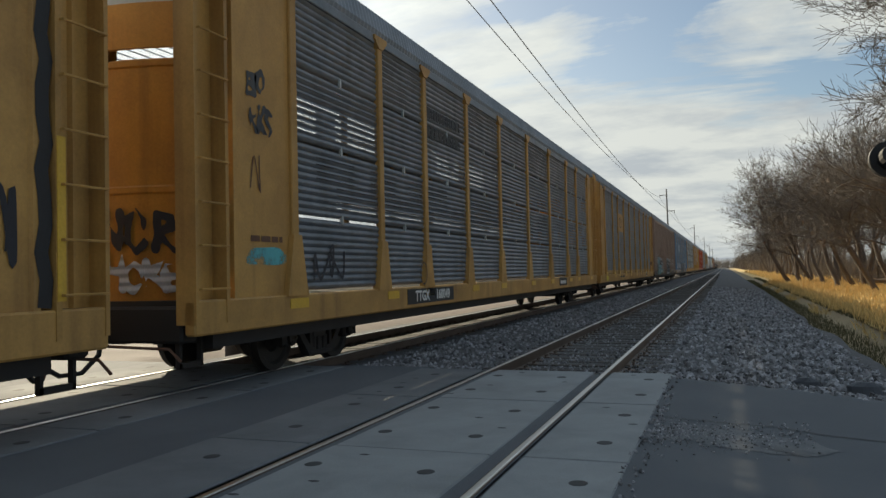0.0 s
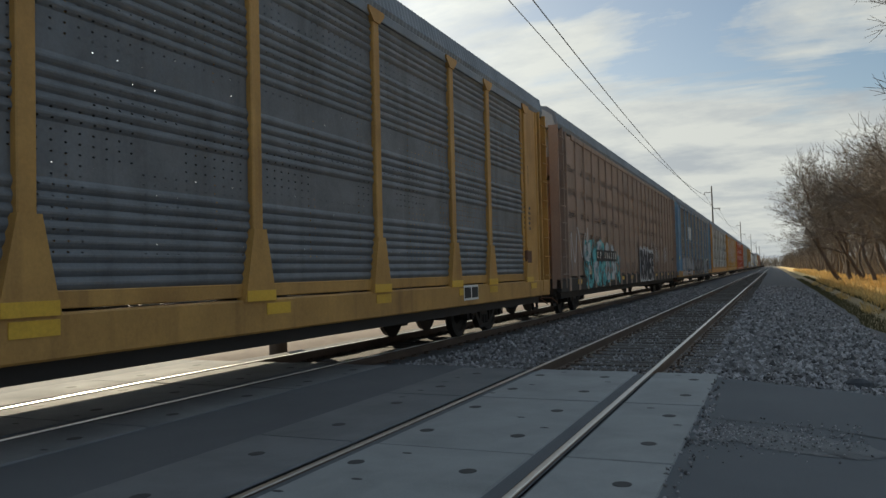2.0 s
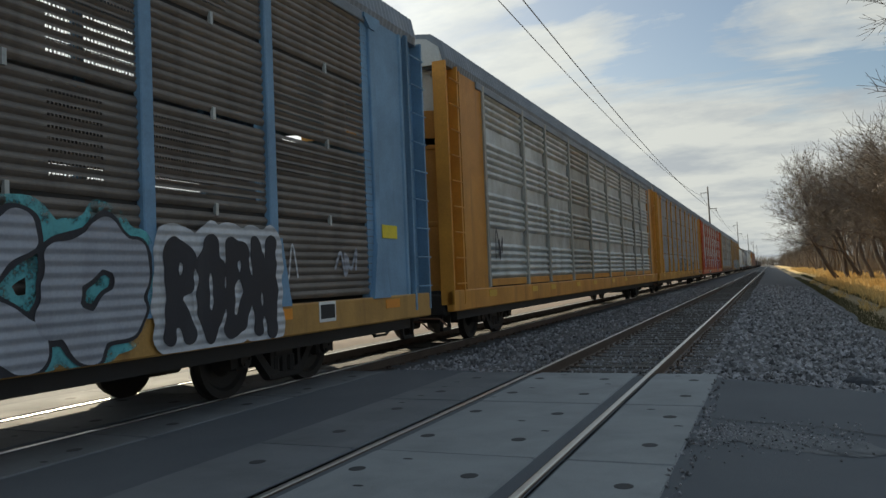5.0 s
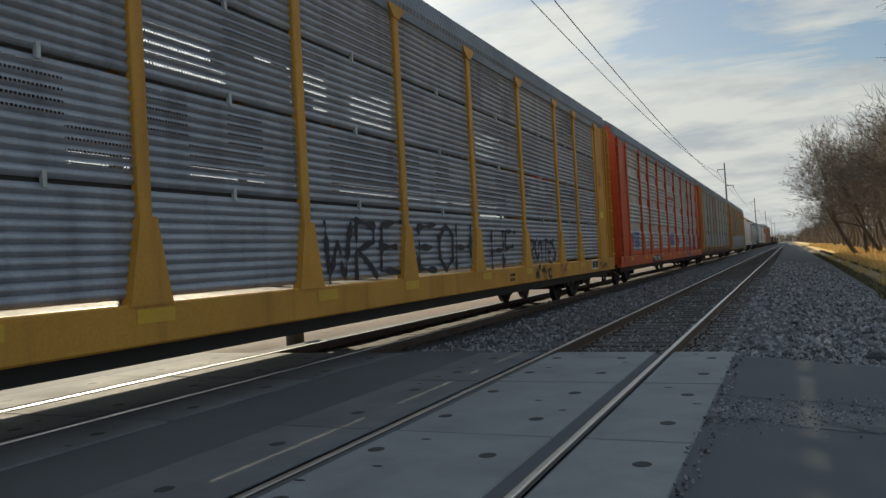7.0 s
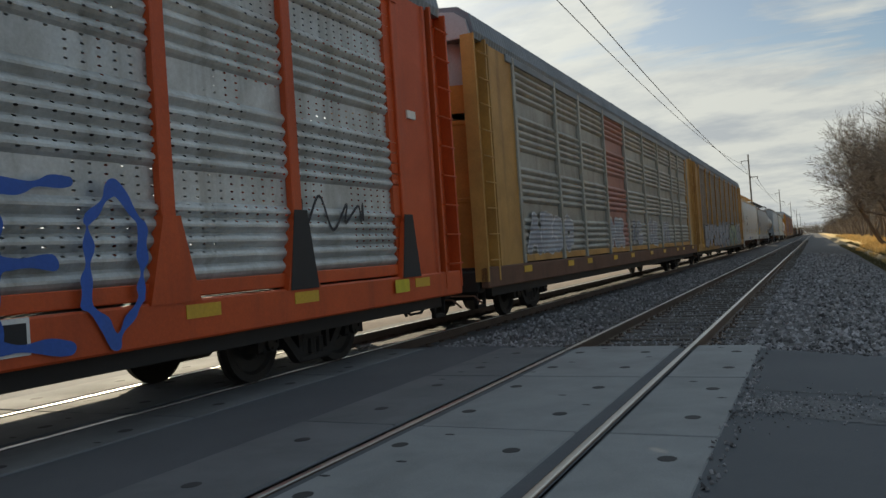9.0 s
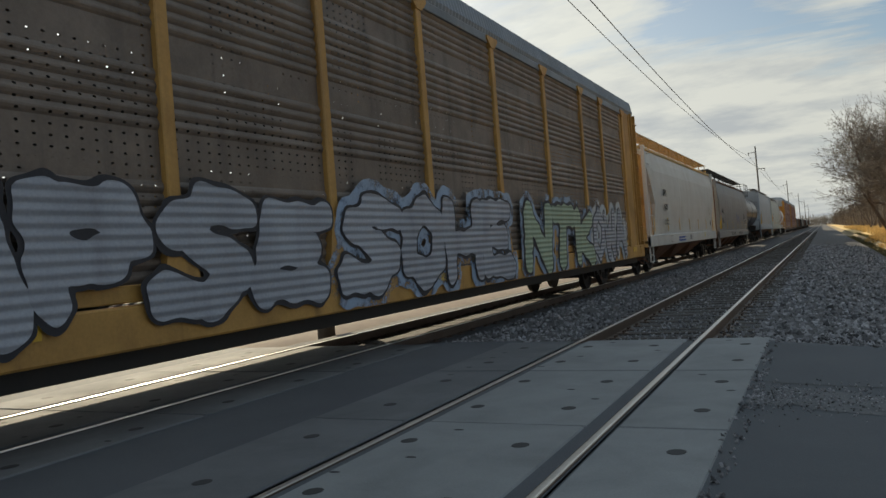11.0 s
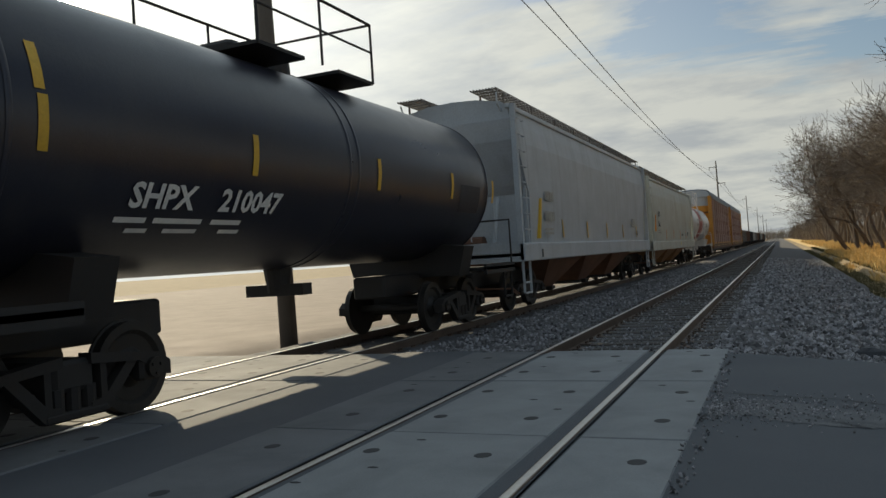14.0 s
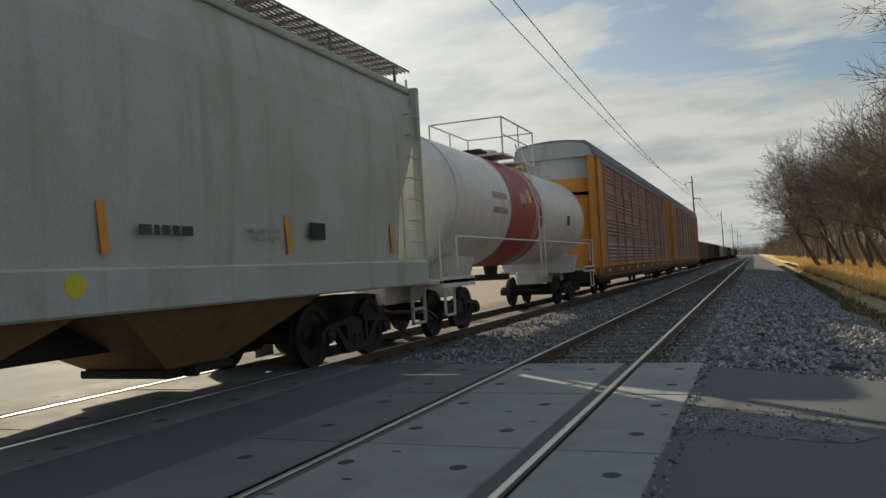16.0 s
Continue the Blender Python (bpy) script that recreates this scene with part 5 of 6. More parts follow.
    for k, (y, z, h, v, paint) in enumerate(((3.5, 1.55, 0.8, 0.7, "spray_teal"), (4.6, 1.45, 0.7, 0.62, "spray_teal"), (5.55, 1.55, 0.45, 0.72, "spray_teal"), (6.3, 1.25, 0.7, 0.5, "spray_teal"), (8.25, 1.3, 0.36, 0.5, "spray_teal"), (3.2, 1.85, 0.4, 0.3, "spray_pale"), (5.0, 2.0, 0.45, 0.2, "spray_pale"), (6.3, 1.98, 0.3, 0.22, "spray_pale"), (7.2, 1.95, 0.36, 0.2, "spray_pale"), (4.4, 1.25, 0.4, 0.3, "spray_pale"), (6.3, 1.25, 0.4, 0.3, "spray_pale"), (7.35, 1.3, 0.36, 0.38, "spray_pale"), (8.1, 1.75, 0.1, 0.25, "spray_pale"), (8.42, 1.68, 0.09, 0.11, "spray_pale"), (8.72, 1.68, 0.09, 0.11, "spray_pale"))):
        cloud = [(p, max(q, 0.74)) for p, q in blob(random.Random(500 + k), y, z, h, v, 26, 0.14)]
        part("sprayed_patch", Geo().poly([((1.568 if k < 5 else 1.576) + 0.0006 * k, p, q) for p, q in cloud]), paint, d, "hazy patch of sprayed paint")
    for y0, y1 in ((4.5, 5.54), (5.64, 6.69), (6.78, 7.85)):
        part("number_board", Geo().box(1.588, y0, 1.58, 1.592, y1, 1.95), "board", d)
    for ch, y in zip("CP546338", (4.62, 5.08, 5.82, 6.17, 6.52, 6.95, 7.31, 7.67)):
        lettering(ch, 0.30, "letter_white", d, y, 1.765, 1.595, 0.85)
    graffiti(d, 13.5, 17.4, 0.8, 2.08, "spray_black", "spray_white", "RONER", 53, 1.575, fat=0.34, rim=0.04, halo="spray_white")
    scribble(d, 1.2, 4.0, 1.3, 2.6, "spray_white", 54, 0.05, 1.56, 4)
    scribble(d, 17.0, 18.4, 1.4, 2.6, "spray_white", 55, 0.04, 1.56, 3)
    scribble(d, 18.3, 19.4, 1.3, 2.5, "spray_white", 56, 0.03, 1.56, 4)
    scribble(d, 21.4, 22.4, 1.4, 2.5, "spray_white", 57, 0.025, 1.56, 7)
    placard(d, 24.0, 1.9, 0.3, 0.32, x=1.503)
    part("small_board", Geo().box(1.503, 25.45, 1.72, 1.51, 26.2, 1.84), "board", d)

    e = autorack(91.67, "blue", "steel_brown", "slat", "blue-ended car carrier with sooty slatted panels and graffiti", stile="blue", door="blue_sunlit", cap="greyish", marks="mark_orange", sill_paint="yellow")
    part("emblem_sheet", Geo().box(1.503, 6.7, 3.2, 1.510, 9.25, 4.1), "greyish", e, "faded pale-blue sign panel")
    em = Geo().ribbon([(7.9, 3.9), (7.1, 3.9), (7.0, 3.65), (7.1, 3.38), (7.9, 3.38), (7.9, 3.65), (7.5, 3.65)], 0.13, 1.515).ribbon([(8.15, 3.9), (9.0, 3.9)], 0.13, 1.515).ribbon([(8.55, 3.9), (8.55, 3.3)], 0.15, 1.515)
    part("emblem", em, "letter_white", e)
    graffiti(e, 2.15, 7.0, 1.08, 1.98, "spray_grey", "spray_black", "OEIPAO", 61, 1.585, fat=0.42, rim=0.04)
    graffiti(e, 7.0, 9.2, 1.08, 1.8, "spray_grey", "spray_black", "OAE", 69, 1.585, fat=0.42, rim=0.04)
    for k, (y0, y1) in enumerate(((2.5, 3.5), (3.65, 4.5), (4.62, 5.0), (5.1, 5.75), (7.95, 8.95))):
        part("sprayed_patch", Geo().poly([(1.562, p, q) for p, q in ((y0, 0.74), (y1 - 0.15, 0.74), (y1, 1.07), (y0 + 0.2, 1.07))]), "spray_white", e, "white sprayed patch on the sill")
    graffiti(e, 9.5, 13.2, 0.95, 1.85, "spray_fade", "spray_black", "RAEN", 68, 1.585, fat=0.4, rim=0.02)
    part("sprayed_patch", Geo().box(1.552, 9.3, 0.73, 1.556, 18.2, 1.06), "spray_fade", e, "faded wash of spray along the sill")
    graffiti(e, 13.4, 18.1, 0.95, 1.9, "spray_fade", "spray_black", "RNESA", 63, 1.585, fat=0.4, rim=0.02)
    graffiti(e, 18.5, 20.75, 0.72, 2.0, "spray_grey", "spray_black", "KO", 64, 1.585, fat=0.34, halo="spray_teal")
    graffiti(e, 20.95, 22.75, 0.78, 1.85, "spray_black", "spray_white", "RODN", 65, 1.588, fat=0.42, rim=0.03, halo="spray_white")
    scribble(e, 22.8, 23.3, 1.3, 1.8, "spray_white", 66, 0.03, 1.51, 4)
    scribble(e, 24.2, 24.9, 1.35, 1.8, "spray_grey", 67, 0.05, 1.51, 4)
    part("warning_sign", Geo().box(1.506, 25.6, 1.95, 1.512, 26.1, 2.15), "sign_yellow", e)
    part("warning_sign", Geo().box(1.503, 1.0, 1.78, 1.509, 1.55, 2.0), "sign_yellow", e)
    part("number_board", Geo().box(1.552, 5.7, 0.80, 1.558, 7.9, 1.07), "board", e)
    bars(e, 5.8, 6.5, 0.86, 1.04, 1, "letter_white", 1.575, 12)
    lettering("992882", 0.22, "letter_white", e, 7.3, 0.93, 1.575)
    door_text(e, ("TTGX", "992882"), "letter_white", 4.38)
    placard(e, 23.7, 0.82, 0.4, 0.26)

    f = autorack(119.91, "ochre", "steel_pale", "ribbed", "ochre-ended car carrier with pale ribbed galvanised panels", flare=0, wide=0.11, post_paint="steel_mid", bay_paint={3: "steel_mid"})
    scribble(f, 2.5, 3.2, 1.5, 2.3, "spray_black", 71, 0.05, 1.52, 3)
    door_text(f, ("373",), "letter_black", 4.3, 0.8)

    g = autorack(147.9, "gold", "steel_light", "slat", "yellow car carrier with blue-grey slatted panels and tags", door="ochre")
    tag_text(g, "WRE", 9.8, 12.0, 1.15, 1.9, "spray_black", 80, 0.05)
    tag_text(g, "EOH", 12.5, 14.8, 1.15, 1.9, "spray_black", 81, 0.05)
    tag_text(g, "HF", 15.8, 17.3, 1.12, 1.85, "spray_black", 82, 0.05)
    tag_text(g, "ROTTES", 18.3, 20.4, 1.15, 1.66, "spray_black", 83, 0.045)
    tag_text(g, "WHYO", 18.45, 19.8, 0.78, 1.02, "spray_black", 84, 0.03, 1.56)
    bars(g, 16.7, 17.05, 0.8, 1.0, 2, "spray_black", 1.558, 85)
    tag_text(g, "TTX", 20.6, 21.2, 0.84, 0.98, "band_red", 86, 0.03, 1.56)
    print_box(g, 25.5, 3.3, 0.45, 0.45)
    part("warning_sign", Geo().box(1.506, 25.55, 2.35, 1.512, 26.05, 2.55), "sign_yellow", g)
    part("number_box", Geo().box(1.5, 25.3, 1.35, 1.53, 25.75, 1.5), "letter_white", g)
    placard(g, 24.0, 0.79, 0.7, 0.28)
    scribble(g, 25.1, 26.6, 0.78, 1.0, "spray_black", 88, 0.05, 1.56, 4)

    h = autorack(176.24, "orange", "pale_dots", "ribbed", "bright orange-red car carrier with pale ribbed galvanised panels", cap="orange", flare=0.62, wide=0.17)
    part("number_board", Geo().box(1.552, 6.75, 0.73, 1.558, 9.2, 0.99), "board", h)
    lettering("TTGX", 0.26, "letter_white", h, 7.45, 0.86)
    lettering("953033", 0.26, "letter_white", h, 8.45, 0.86)
    door_text(h, ("953033",), "letter_black", 4.25)
    tag_text(h, "ANSEY", 12.5, 14.2, 1.5, 1.95, "spray_blue", 91, 0.09)
    scribble(h, 15.4, 16.2, 1.3, 1.9, "spray_black", 95, 0.07, 1.51, 5)
    tag_text(h, "AEO", 18.3, 20.6, 0.8, 2.1, "spray_blue", 92, 0.07, 1.58)
    scribble(h, 22.7, 24.8, 1.7, 2.2, "spray_black", 93, 0.04, 1.51, 6)
    tag_text(h, "AISOE", 2.5, 4.05, 1.52, 1.98, "spray_blue", 94, 0.06)
    part("tag", Geo().ribbon([(3.0, 1.3), (3.2, 1.4), (3.5, 1.42), (3.75, 1.32)], 0.06, 1.512), "spray_blue", h)
    placard(h, 18.9, 0.80, 0.5, 0.28)
    for y in POSTS[-2:]:
        part("dark_gusset", Geo().prism([(-0.27, 0), (0.27, 0), (0.12, 0.9), (-0.12, 0.9)], "x", 1.575, 1.582), "board", h, "black-painted gusset", at=(0, y, 1.06))
    part("warning_sign", Geo().box(1.583, 24.9, 0.86, 1.588, 25.3, 1.04), "sign_yellow", h)
    part("number_box", Geo().box(1.5, 25.7, 3.4, 1.53, 25.95, 3.52), "letter_white", h)
    part("emblem", Geo().ribbon([(12.4, 3.7), (13.6, 3.75), (14.7, 3.7)], 0.14, 1.51), "band_red", h)

    i = autorack(204.59, "yellow", "steel_mid", "ribbed", "yellow car carrier with grey ribbed panels and one red bay", cap="greyish", flare=0, wide=0.12, post_paint="steel_mid", sill_paint="rusty", bay_paint={3: "steel_red"}, door="ochre")
    for k, y in enumerate((2.4, 4.0, 9.6, 12.4, 15.3, 18.0)):
        graffiti(i, y, y + 1.7, 1.25, 2.1, "spray_grey", "spray_white", ("AE", "SO", "NE", "IC", "OE", "TA")[k], 100 + k, 1.51)

    j = autorack(232.4, "yellow", "brown_dots", "sheet", "yellow-framed car carrier with sooty brown dotted panels", door="ochre")
    graffiti(j, 9.5, 15.2, 0.8, 2.2, "spray_grey", "spray_black", "SOHE", 111, 1.585, fat=0.28, halo="spray_sky")
    graffiti(j, 15.9, 20.9, 0.74, 2.16, "spray_green", "spray_black", "NTK", 112, 1.585, fat=0.27, rim=0.07, halo="spray_sky")
    graffiti(j, 20.9, 24.4, 0.85, 2.12, "spray_grey", "spray_black", "OWA", 113, 1.59, fat=0.24, halo="spray_pale")
    graffiti(j, 2.6, 9.2, 0.9, 2.1, "spray_grey", "spray_black", "EMPSE", 114, 1.585, fat=0.28)
    scribble(j, 24.5, 25.0, 1.3, 2.0, "spray_white", 115, 0.04, 1.52, 5)

    autorack(367.2, "ochre", "pink", "ribbed", "ochre-ended car carrier with pinkish-brown panels", cap="greyish", flare=0, wide=0.10, post_paint="pink", sill_paint="rusty")
    autorack(395.4, "ochre", "pink", "ribbed", "ochre-ended car carrier with pinkish-brown panels", cap="greyish", flare=0, wide=0.10, post_paint="pink", sill_paint="rusty")


def hopper(start, long, paint, label, top=4.42, sill=(0.96, 1.37), bulge=0.06, chutes=3, ends="cream", chute_paint="rusty", marks="mark", board_paint="steel_mid", over=0.34, strips=None, nose=1.0):
    """A covered hopper: bulged body with sloped ends, sill, chutes, roof walk, ladders, trucks."""
    car = root_car("covered_hopper_car", start, label, "freight car")
    z0 = sill[1]

    def section(y, low):
        pts = []
        for k in range(9):
            t = k / 8
            z = low + (top - low) * t
            u = (z - z0) / (top - z0)
            x = 1.44 + bulge * math.sin(math.pi * min(max(u, 0), 1)) * 1.6 - 0.10 * max(0, u - 0.8) / 0.2
            pts.append((x, y, z))
        pts += [(1.18, y, top + 0.13), (0.6, y, top + 0.24), (0, y, top + 0.27)]
        return [(-x, yy, z) for x, yy, z in pts[:-1]] + pts[::-1]

    slope = [(0.28 + (d - 0.28) * nose, z) for d, z in ((0.28, top - 0.28), (0.45, top - 0.75), (0.75, top - 1.2), (1.15, top - 1.75), (1.35, top - 1.95), (1.42, z0))]
    rings = [section(d, z) for d, z in slope]
    rings += [section(1.42 + (long - 2.84) * k / 6, z0) for k in range(1, 6)]
    rings += [section(long - d, z) for d, z in slope[::-1]]
    part("body", Geo().loft(rings), paint, car, smooth=False)
    for y, s in ((0.0, 1), (long, -1)):
        g = Geo().loft([[(-1.42, y + s * (d - 0.03), z), (1.42, y + s * (d - 0.03), z), (1.42, y + s * (d - 0.006), z - 0.004), (-1.42, y + s * (d - 0.006), z - 0.004)] for d, z in slope])
        part("slope_sheet", g, ends, car, "sloped end sheet" if ends == paint else "stained sloped end sheet")
    for s in (1, -1):
        x0, x1 = sorted((s * 1.42, s * 1.55))
        part("side_sill", Geo().box(x0, 0.25, sill[0], x1, long - 0.25, sill[1], 0.025), paint, car)
        part("eave_trim", Geo().box(min(s * 1.30, s * 1.40), 0.2, top - 0.05, max(s * 1.30, s * 1.40), long - 0.2, top + 0.06, 0.02), ends, car)
        x0, x1 = sorted((s * 0.62, s * 1.22))
        walk_z = top + over
        g = Geo()
        for k in range(9):
            x = x0 + (x1 - x0) * k / 8
            g.box(x - 0.006, -0.1, walk_z, x + 0.006, long + 0.1, walk_z + 0.035)
        for k in range(int(long / 0.3)):
            g.box(x0, k * 0.3, walk_z + 0.004, x1, k * 0.3 + 0.07, walk_z + 0.03)
        run = part("roof_walk", g, board_paint, car, "open steel grating along the roof")
        for k in range(9):
            y = 0.5 + (long - 1) * k / 8
            part("bracket", Geo().box(x0, y - 0.02, top + 0.02, x0 + 0.04, y + 0.02, walk_z), board_paint, run)
            part("bracket", Geo().box(x1 - 0.04, y - 0.02, top + 0.02, x1, y + 0.02, walk_z), board_paint, run)
    for k in range(4):
        y = 2.2 + (long - 4.4) * (k + 0.5) / 4
        part("hatch", Geo().box(-0.55, y - 1.2, top + 0.24, 0.55, y + 1.2, top + 0.36, 0.05), paint, car)
    # chutes
    span = (long - 6.2) / chutes
    for k in range(chutes):
        a = 3.1 + k * span
        c = a + span / 2
        g = Geo().loft([[(-1.38, a + 0.04, z0), (1.38, a + 0.04, z0), (1.38, a + span - 0.04, z0), (-1.38, a + span - 0.04, z0)], [(-1.28, a + 0.14, sill[0] + 0.05), (1.28, a + 0.14, sill[0] + 0.05), (1.28, a + span - 0.14, sill[0] + 0.05), (-1.28, a + span - 0.14, sill[0] + 0.05)], [(-0.6, c - 0.55, 0.36), (0.6, c - 0.55, 0.36), (0.6, c + 0.55, 0.36), (-0.6, c + 0.55, 0.36)]])
        ch = part("chute", g, chute_paint, car, "rust-brown discharge chute")
        part("outlet_gate", Geo().box(-0.66, c - 0.6, 0.26, 0.66, c + 0.6, 0.36, 0.02).tube((0.66, c - 0.3, 0.31), (0.82, c - 0.3, 0.31), 0.06, 0.06, 8), "black", ch)
    part("center_sill", Geo().box(-0.3, 0.1, 0.62, 0.3, long - 0.1, 0.98, 0.03), "black", car)
    for e, (y, s) in enumerate(((0.0, 1), (long, -1))):
        ye = lambda a, b: (min(y + s * a, y + s * b), max(y + s * a, y + s * b))
        a, b = ye(0.25, 1.5)
        part("end_platform", Geo().box(-1.45, a, sill[0] + 0.12, 1.45, b, sill[0] + 0.2).box(-1.42, *((ye(0.25, 0.33)[0], sill[0], 1.42, ye(0.25, 0.33)[1], sill[1] + 0.05))), ends, car)
        for sx in (1, -1):
            a, b = ye(0.25, 0.37)
            part("corner_post", Geo().box(min(sx * 1.40, sx * 1.53), a, sill[0], max(sx * 1.40, sx * 1.53), b, top + 0.05, 0.01), paint, car)
            a, b = ye(0.95, 1.02)
            part("brace_post", Geo().box(min(sx * 1.38, sx * 1.45), a, sill[1], max(sx * 1.38, sx * 1.45), b, top - 1.3), paint, car)
            part("diagonal", Geo().path([(sx * 0.7, y + s * 0.5, sill[0] + 0.2), (sx * 0.7, y + s * 1.2, top - 1.75)], 0.05, 6), ends, car)
        if True:
            a, b = ye(0.3, 0.85)
            ladder(car, 1.5, a, b, sill[1] - 0.05, top - 0.2, 0.36, paint)
            g = Geo().box(1.44, a, 0.42, 1.49, a + 0.035, sill[0]).box(1.44, b - 0.035, 0.42, 1.49, b, sill[0]).box(1.44, a, 0.42, 1.49, b, 0.46).box(1.44, a, 0.66, 1.49, b, 0.70)
            part("stirrup", g, paint, car, "side step below the sill")
        part("end_handrail", Geo().path([(1.2, y + s * 0.02, top + 0.3), (1.2, y + s * 0.02, top + 0.05), (1.2, y + s * 0.3, top - 0.1)], 0.02, 6), ends, car)
        part("end_handrail", Geo().path([(-1.2, y + s * 0.02, top + 0.3), (-1.2, y + s * 0.3, top - 0.1)], 0.02, 6), ends, car)
        part("end_handrail", Geo().path([(0.2, y + s * 0.45, sill[1] + 0.1), (0.2, y + s * 0.45, sill[1] + 1.0), (0.8, y + s * 0.45, sill[1] + 1.0), (0.8, y + s * 0.45, sill[1] + 0.1)], 0.02, 6), ends, car)
        part("brake_tank", Geo().tube((-0.5, y + s * 0.75, sill[0] + 0.45), (0.4, y + s * 0.75, sill[0] + 0.45), 0.2, 0.2, 12), "rusty", car, smooth=False)
        coupler(car, y + s * 0.1, s)
        truck(car, y + s * 2.05)
    first, step = strips or (1.65, (long - 3.3) / (int(long / 3) - 1))
    for k in range(int((long - 1.2 - first) / step) + 1):
        y = first + step * k
        part("reflector", shared(("strip", marks), lambda: Geo().box(0, -0.05, 0, 0.006, 0.05, 0.48).mesh("reflector", marks)), None, car, at=pose(1.455 + bulge * 0.8, y, z0 + 0.12, 6, 0, 0))
    return car


def build_hoppers():
    # roof walk coloured yellow to stand for sun shining through its grating
    k = hopper(260.62, 18.5, "white", "clean white covered hopper with a smooth bulged body and ochre ends", top=4.42, bulge=0.08, ends="ochre_sunlit", board_paint="yellow", over=0.52, strips=(1.16, 2.68))
    lettering("SHPX", 0.34, "letter_black", k, 3.1, 2.9, 1.61, 0.85)
    lettering("450071", 0.34, "letter_black", k, 3.2, 2.36, 1.61, 0.8)
    bars(k, 2.75, 3.7, 1.7, 1.98, 2, "steel_mid", 1.60, 21)
    bars(k, 5.9, 7.6, 1.05, 1.28, 2, "spray_blue", 1.558, 22)
    part("number_board", Geo().box(1.552, 8.9, 1.06, 1.558, 9.38, 1.27), "steel_blue", k, "blue-grey plate on the sill")
    placard(k, 16.0, 1.66, 0.24, 0.27, x=1.53, border="board")
    bars(k, 15.3, 16.0, 2.2, 2.6, 5, "steel_pale", 1.607, 23)
    part("logo_shape", Geo().ribbon([(4.0, 1.28), (4.5, 1.28), (4.42, 1.05), (4.08, 1.05), (4.0, 1.28)], 0.035, 1.56), "steel_mid", k)
    part("warning_sign", Geo().box(1.552, 13.57, 1.13, 1.558, 13.75, 1.31), "sign_yellow", k)

    l = hopper(280.2, 19.3, "dull_grey", "dull grey-white covered hopper with brown-stained ends", top=4.25, sill=(0.92, 1.31), ends="rusty", bulge=0.10, chutes=4, over=0.6, board_paint="black", strips=(4.6, 3.25), nose=0.42)
    lettering("SAMX", 0.40, "letter_black", l, 1.95, 2.47, 1.61, 0.8)
    lettering("11560", 0.40, "letter_black", l, 1.78, 1.92, 1.61, 0.72)
    part("sticker", Geo().box(1.56, 1.2, 2.26, 1.59, 1.36, 2.38), "band_red", l)
    part("reflector", Geo().prism([(1.04, 1.44), (1.14, 1.44), (1.28, 2.24), (1.18, 2.24)], "x", 1.5, 1.585), "mark", l)
    bars(l, 1.65, 2.65, 1.5, 1.8, 2, "steel_mid", 1.59, 25)
    scribble(l, 9.6, 11.2, 1.7, 2.5, "spray_blue", 121, 0.05, 1.625, 4)
    placard(l, 16.2, 1.65, 0.6, 0.4, x=1.575)
    bars(l, 14.9, 15.8, 2.1, 2.5, 3, "letter_black", 1.61, 26)
    bars(l, 6.5, 9.0, 1.02, 1.2, 2, "letter_black", 1.558, 27)
    bars(l, 11.5, 14.0, 1.02, 1.2, 2, "letter_black", 1.558, 28)

    n = hopper(313.4, 18.7, "greyish", "pale blue-grey covered hopper with rust-brown chutes", top=4.7, sill=(1.16, 1.58), ends="greyish", bulge=0.03, board_paint="steel_brown", over=0.36, strips=(4.03, 2.9), nose=0.75)
    bars(n, 2.25, 3.1, 2.62, 3.05, 1, "steel_mid", 1.53, 31)
    bars(n, 2.2, 3.05, 2.12, 2.55, 1, "steel_mid", 1.53, 32)
    bars(n, 2.1, 2.9, 1.78, 1.98, 2, "steel_mid", 1.53, 33)
    part("reflector", Geo().prism([(1.6, 1.68), (1.7, 1.68), (1.98, 2.66), (1.88, 2.66)], "x", 1.45, 1.53), "mark", n)
    placard(n, 15.4, 1.78, 0.14, 0.2, x=1.525, border="board")
    bars(n, 14.3, 15.2, 2.1, 2.45, 4, "steel_mid", 1.53, 34)
    part("number_board", Geo().box(1.552, 1.6, 1.22, 1.558, 1.72, 1.42), "board", n)

    o = hopper(332.7, 18.7, "cream", "stained grey-white covered hopper with brown chutes", top=4.46, sill=(1.08, 1.5), ends="cream", bulge=0.04, marks="mark_orange", board_paint="steel_brown", over=0.45, chute_paint="chute_sunlit", strips=(5.38, 2.95), nose=0.85)
    lettering("GPLX", 0.36, "letter_black", o, 2.66, 2.8, 1.54, 0.8)
    lettering("75665", 0.36, "letter_black", o, 2.62, 2.32, 1.54, 0.8)
    bars(o, 2.2, 3.2, 1.9, 2.1, 2, "steel_mid", 1.53, 41)
    bars(o, 11.65, 12.4, 1.8, 1.98, 1, "letter_black", 1.53, 42)
    bars(o, 13.4, 14.0, 1.78, 1.95, 2, "steel_mid", 1.53, 43)
    placard(o, 14.65, 1.8, 0.38, 0.22, x=1.525, border="board")
    part("reflector", Geo().prism([(1.5, 2.0), (1.6, 2.0), (1.74, 2.77), (1.64, 2.77)], "x", 1.46, 1.535), "mark_orange", o)
    part("warning_sign", Geo().tube((1.54, 10.87, 1.35), (1.555, 10.87, 1.35), 0.11, 0.11, 14), "sign_yellow", o)


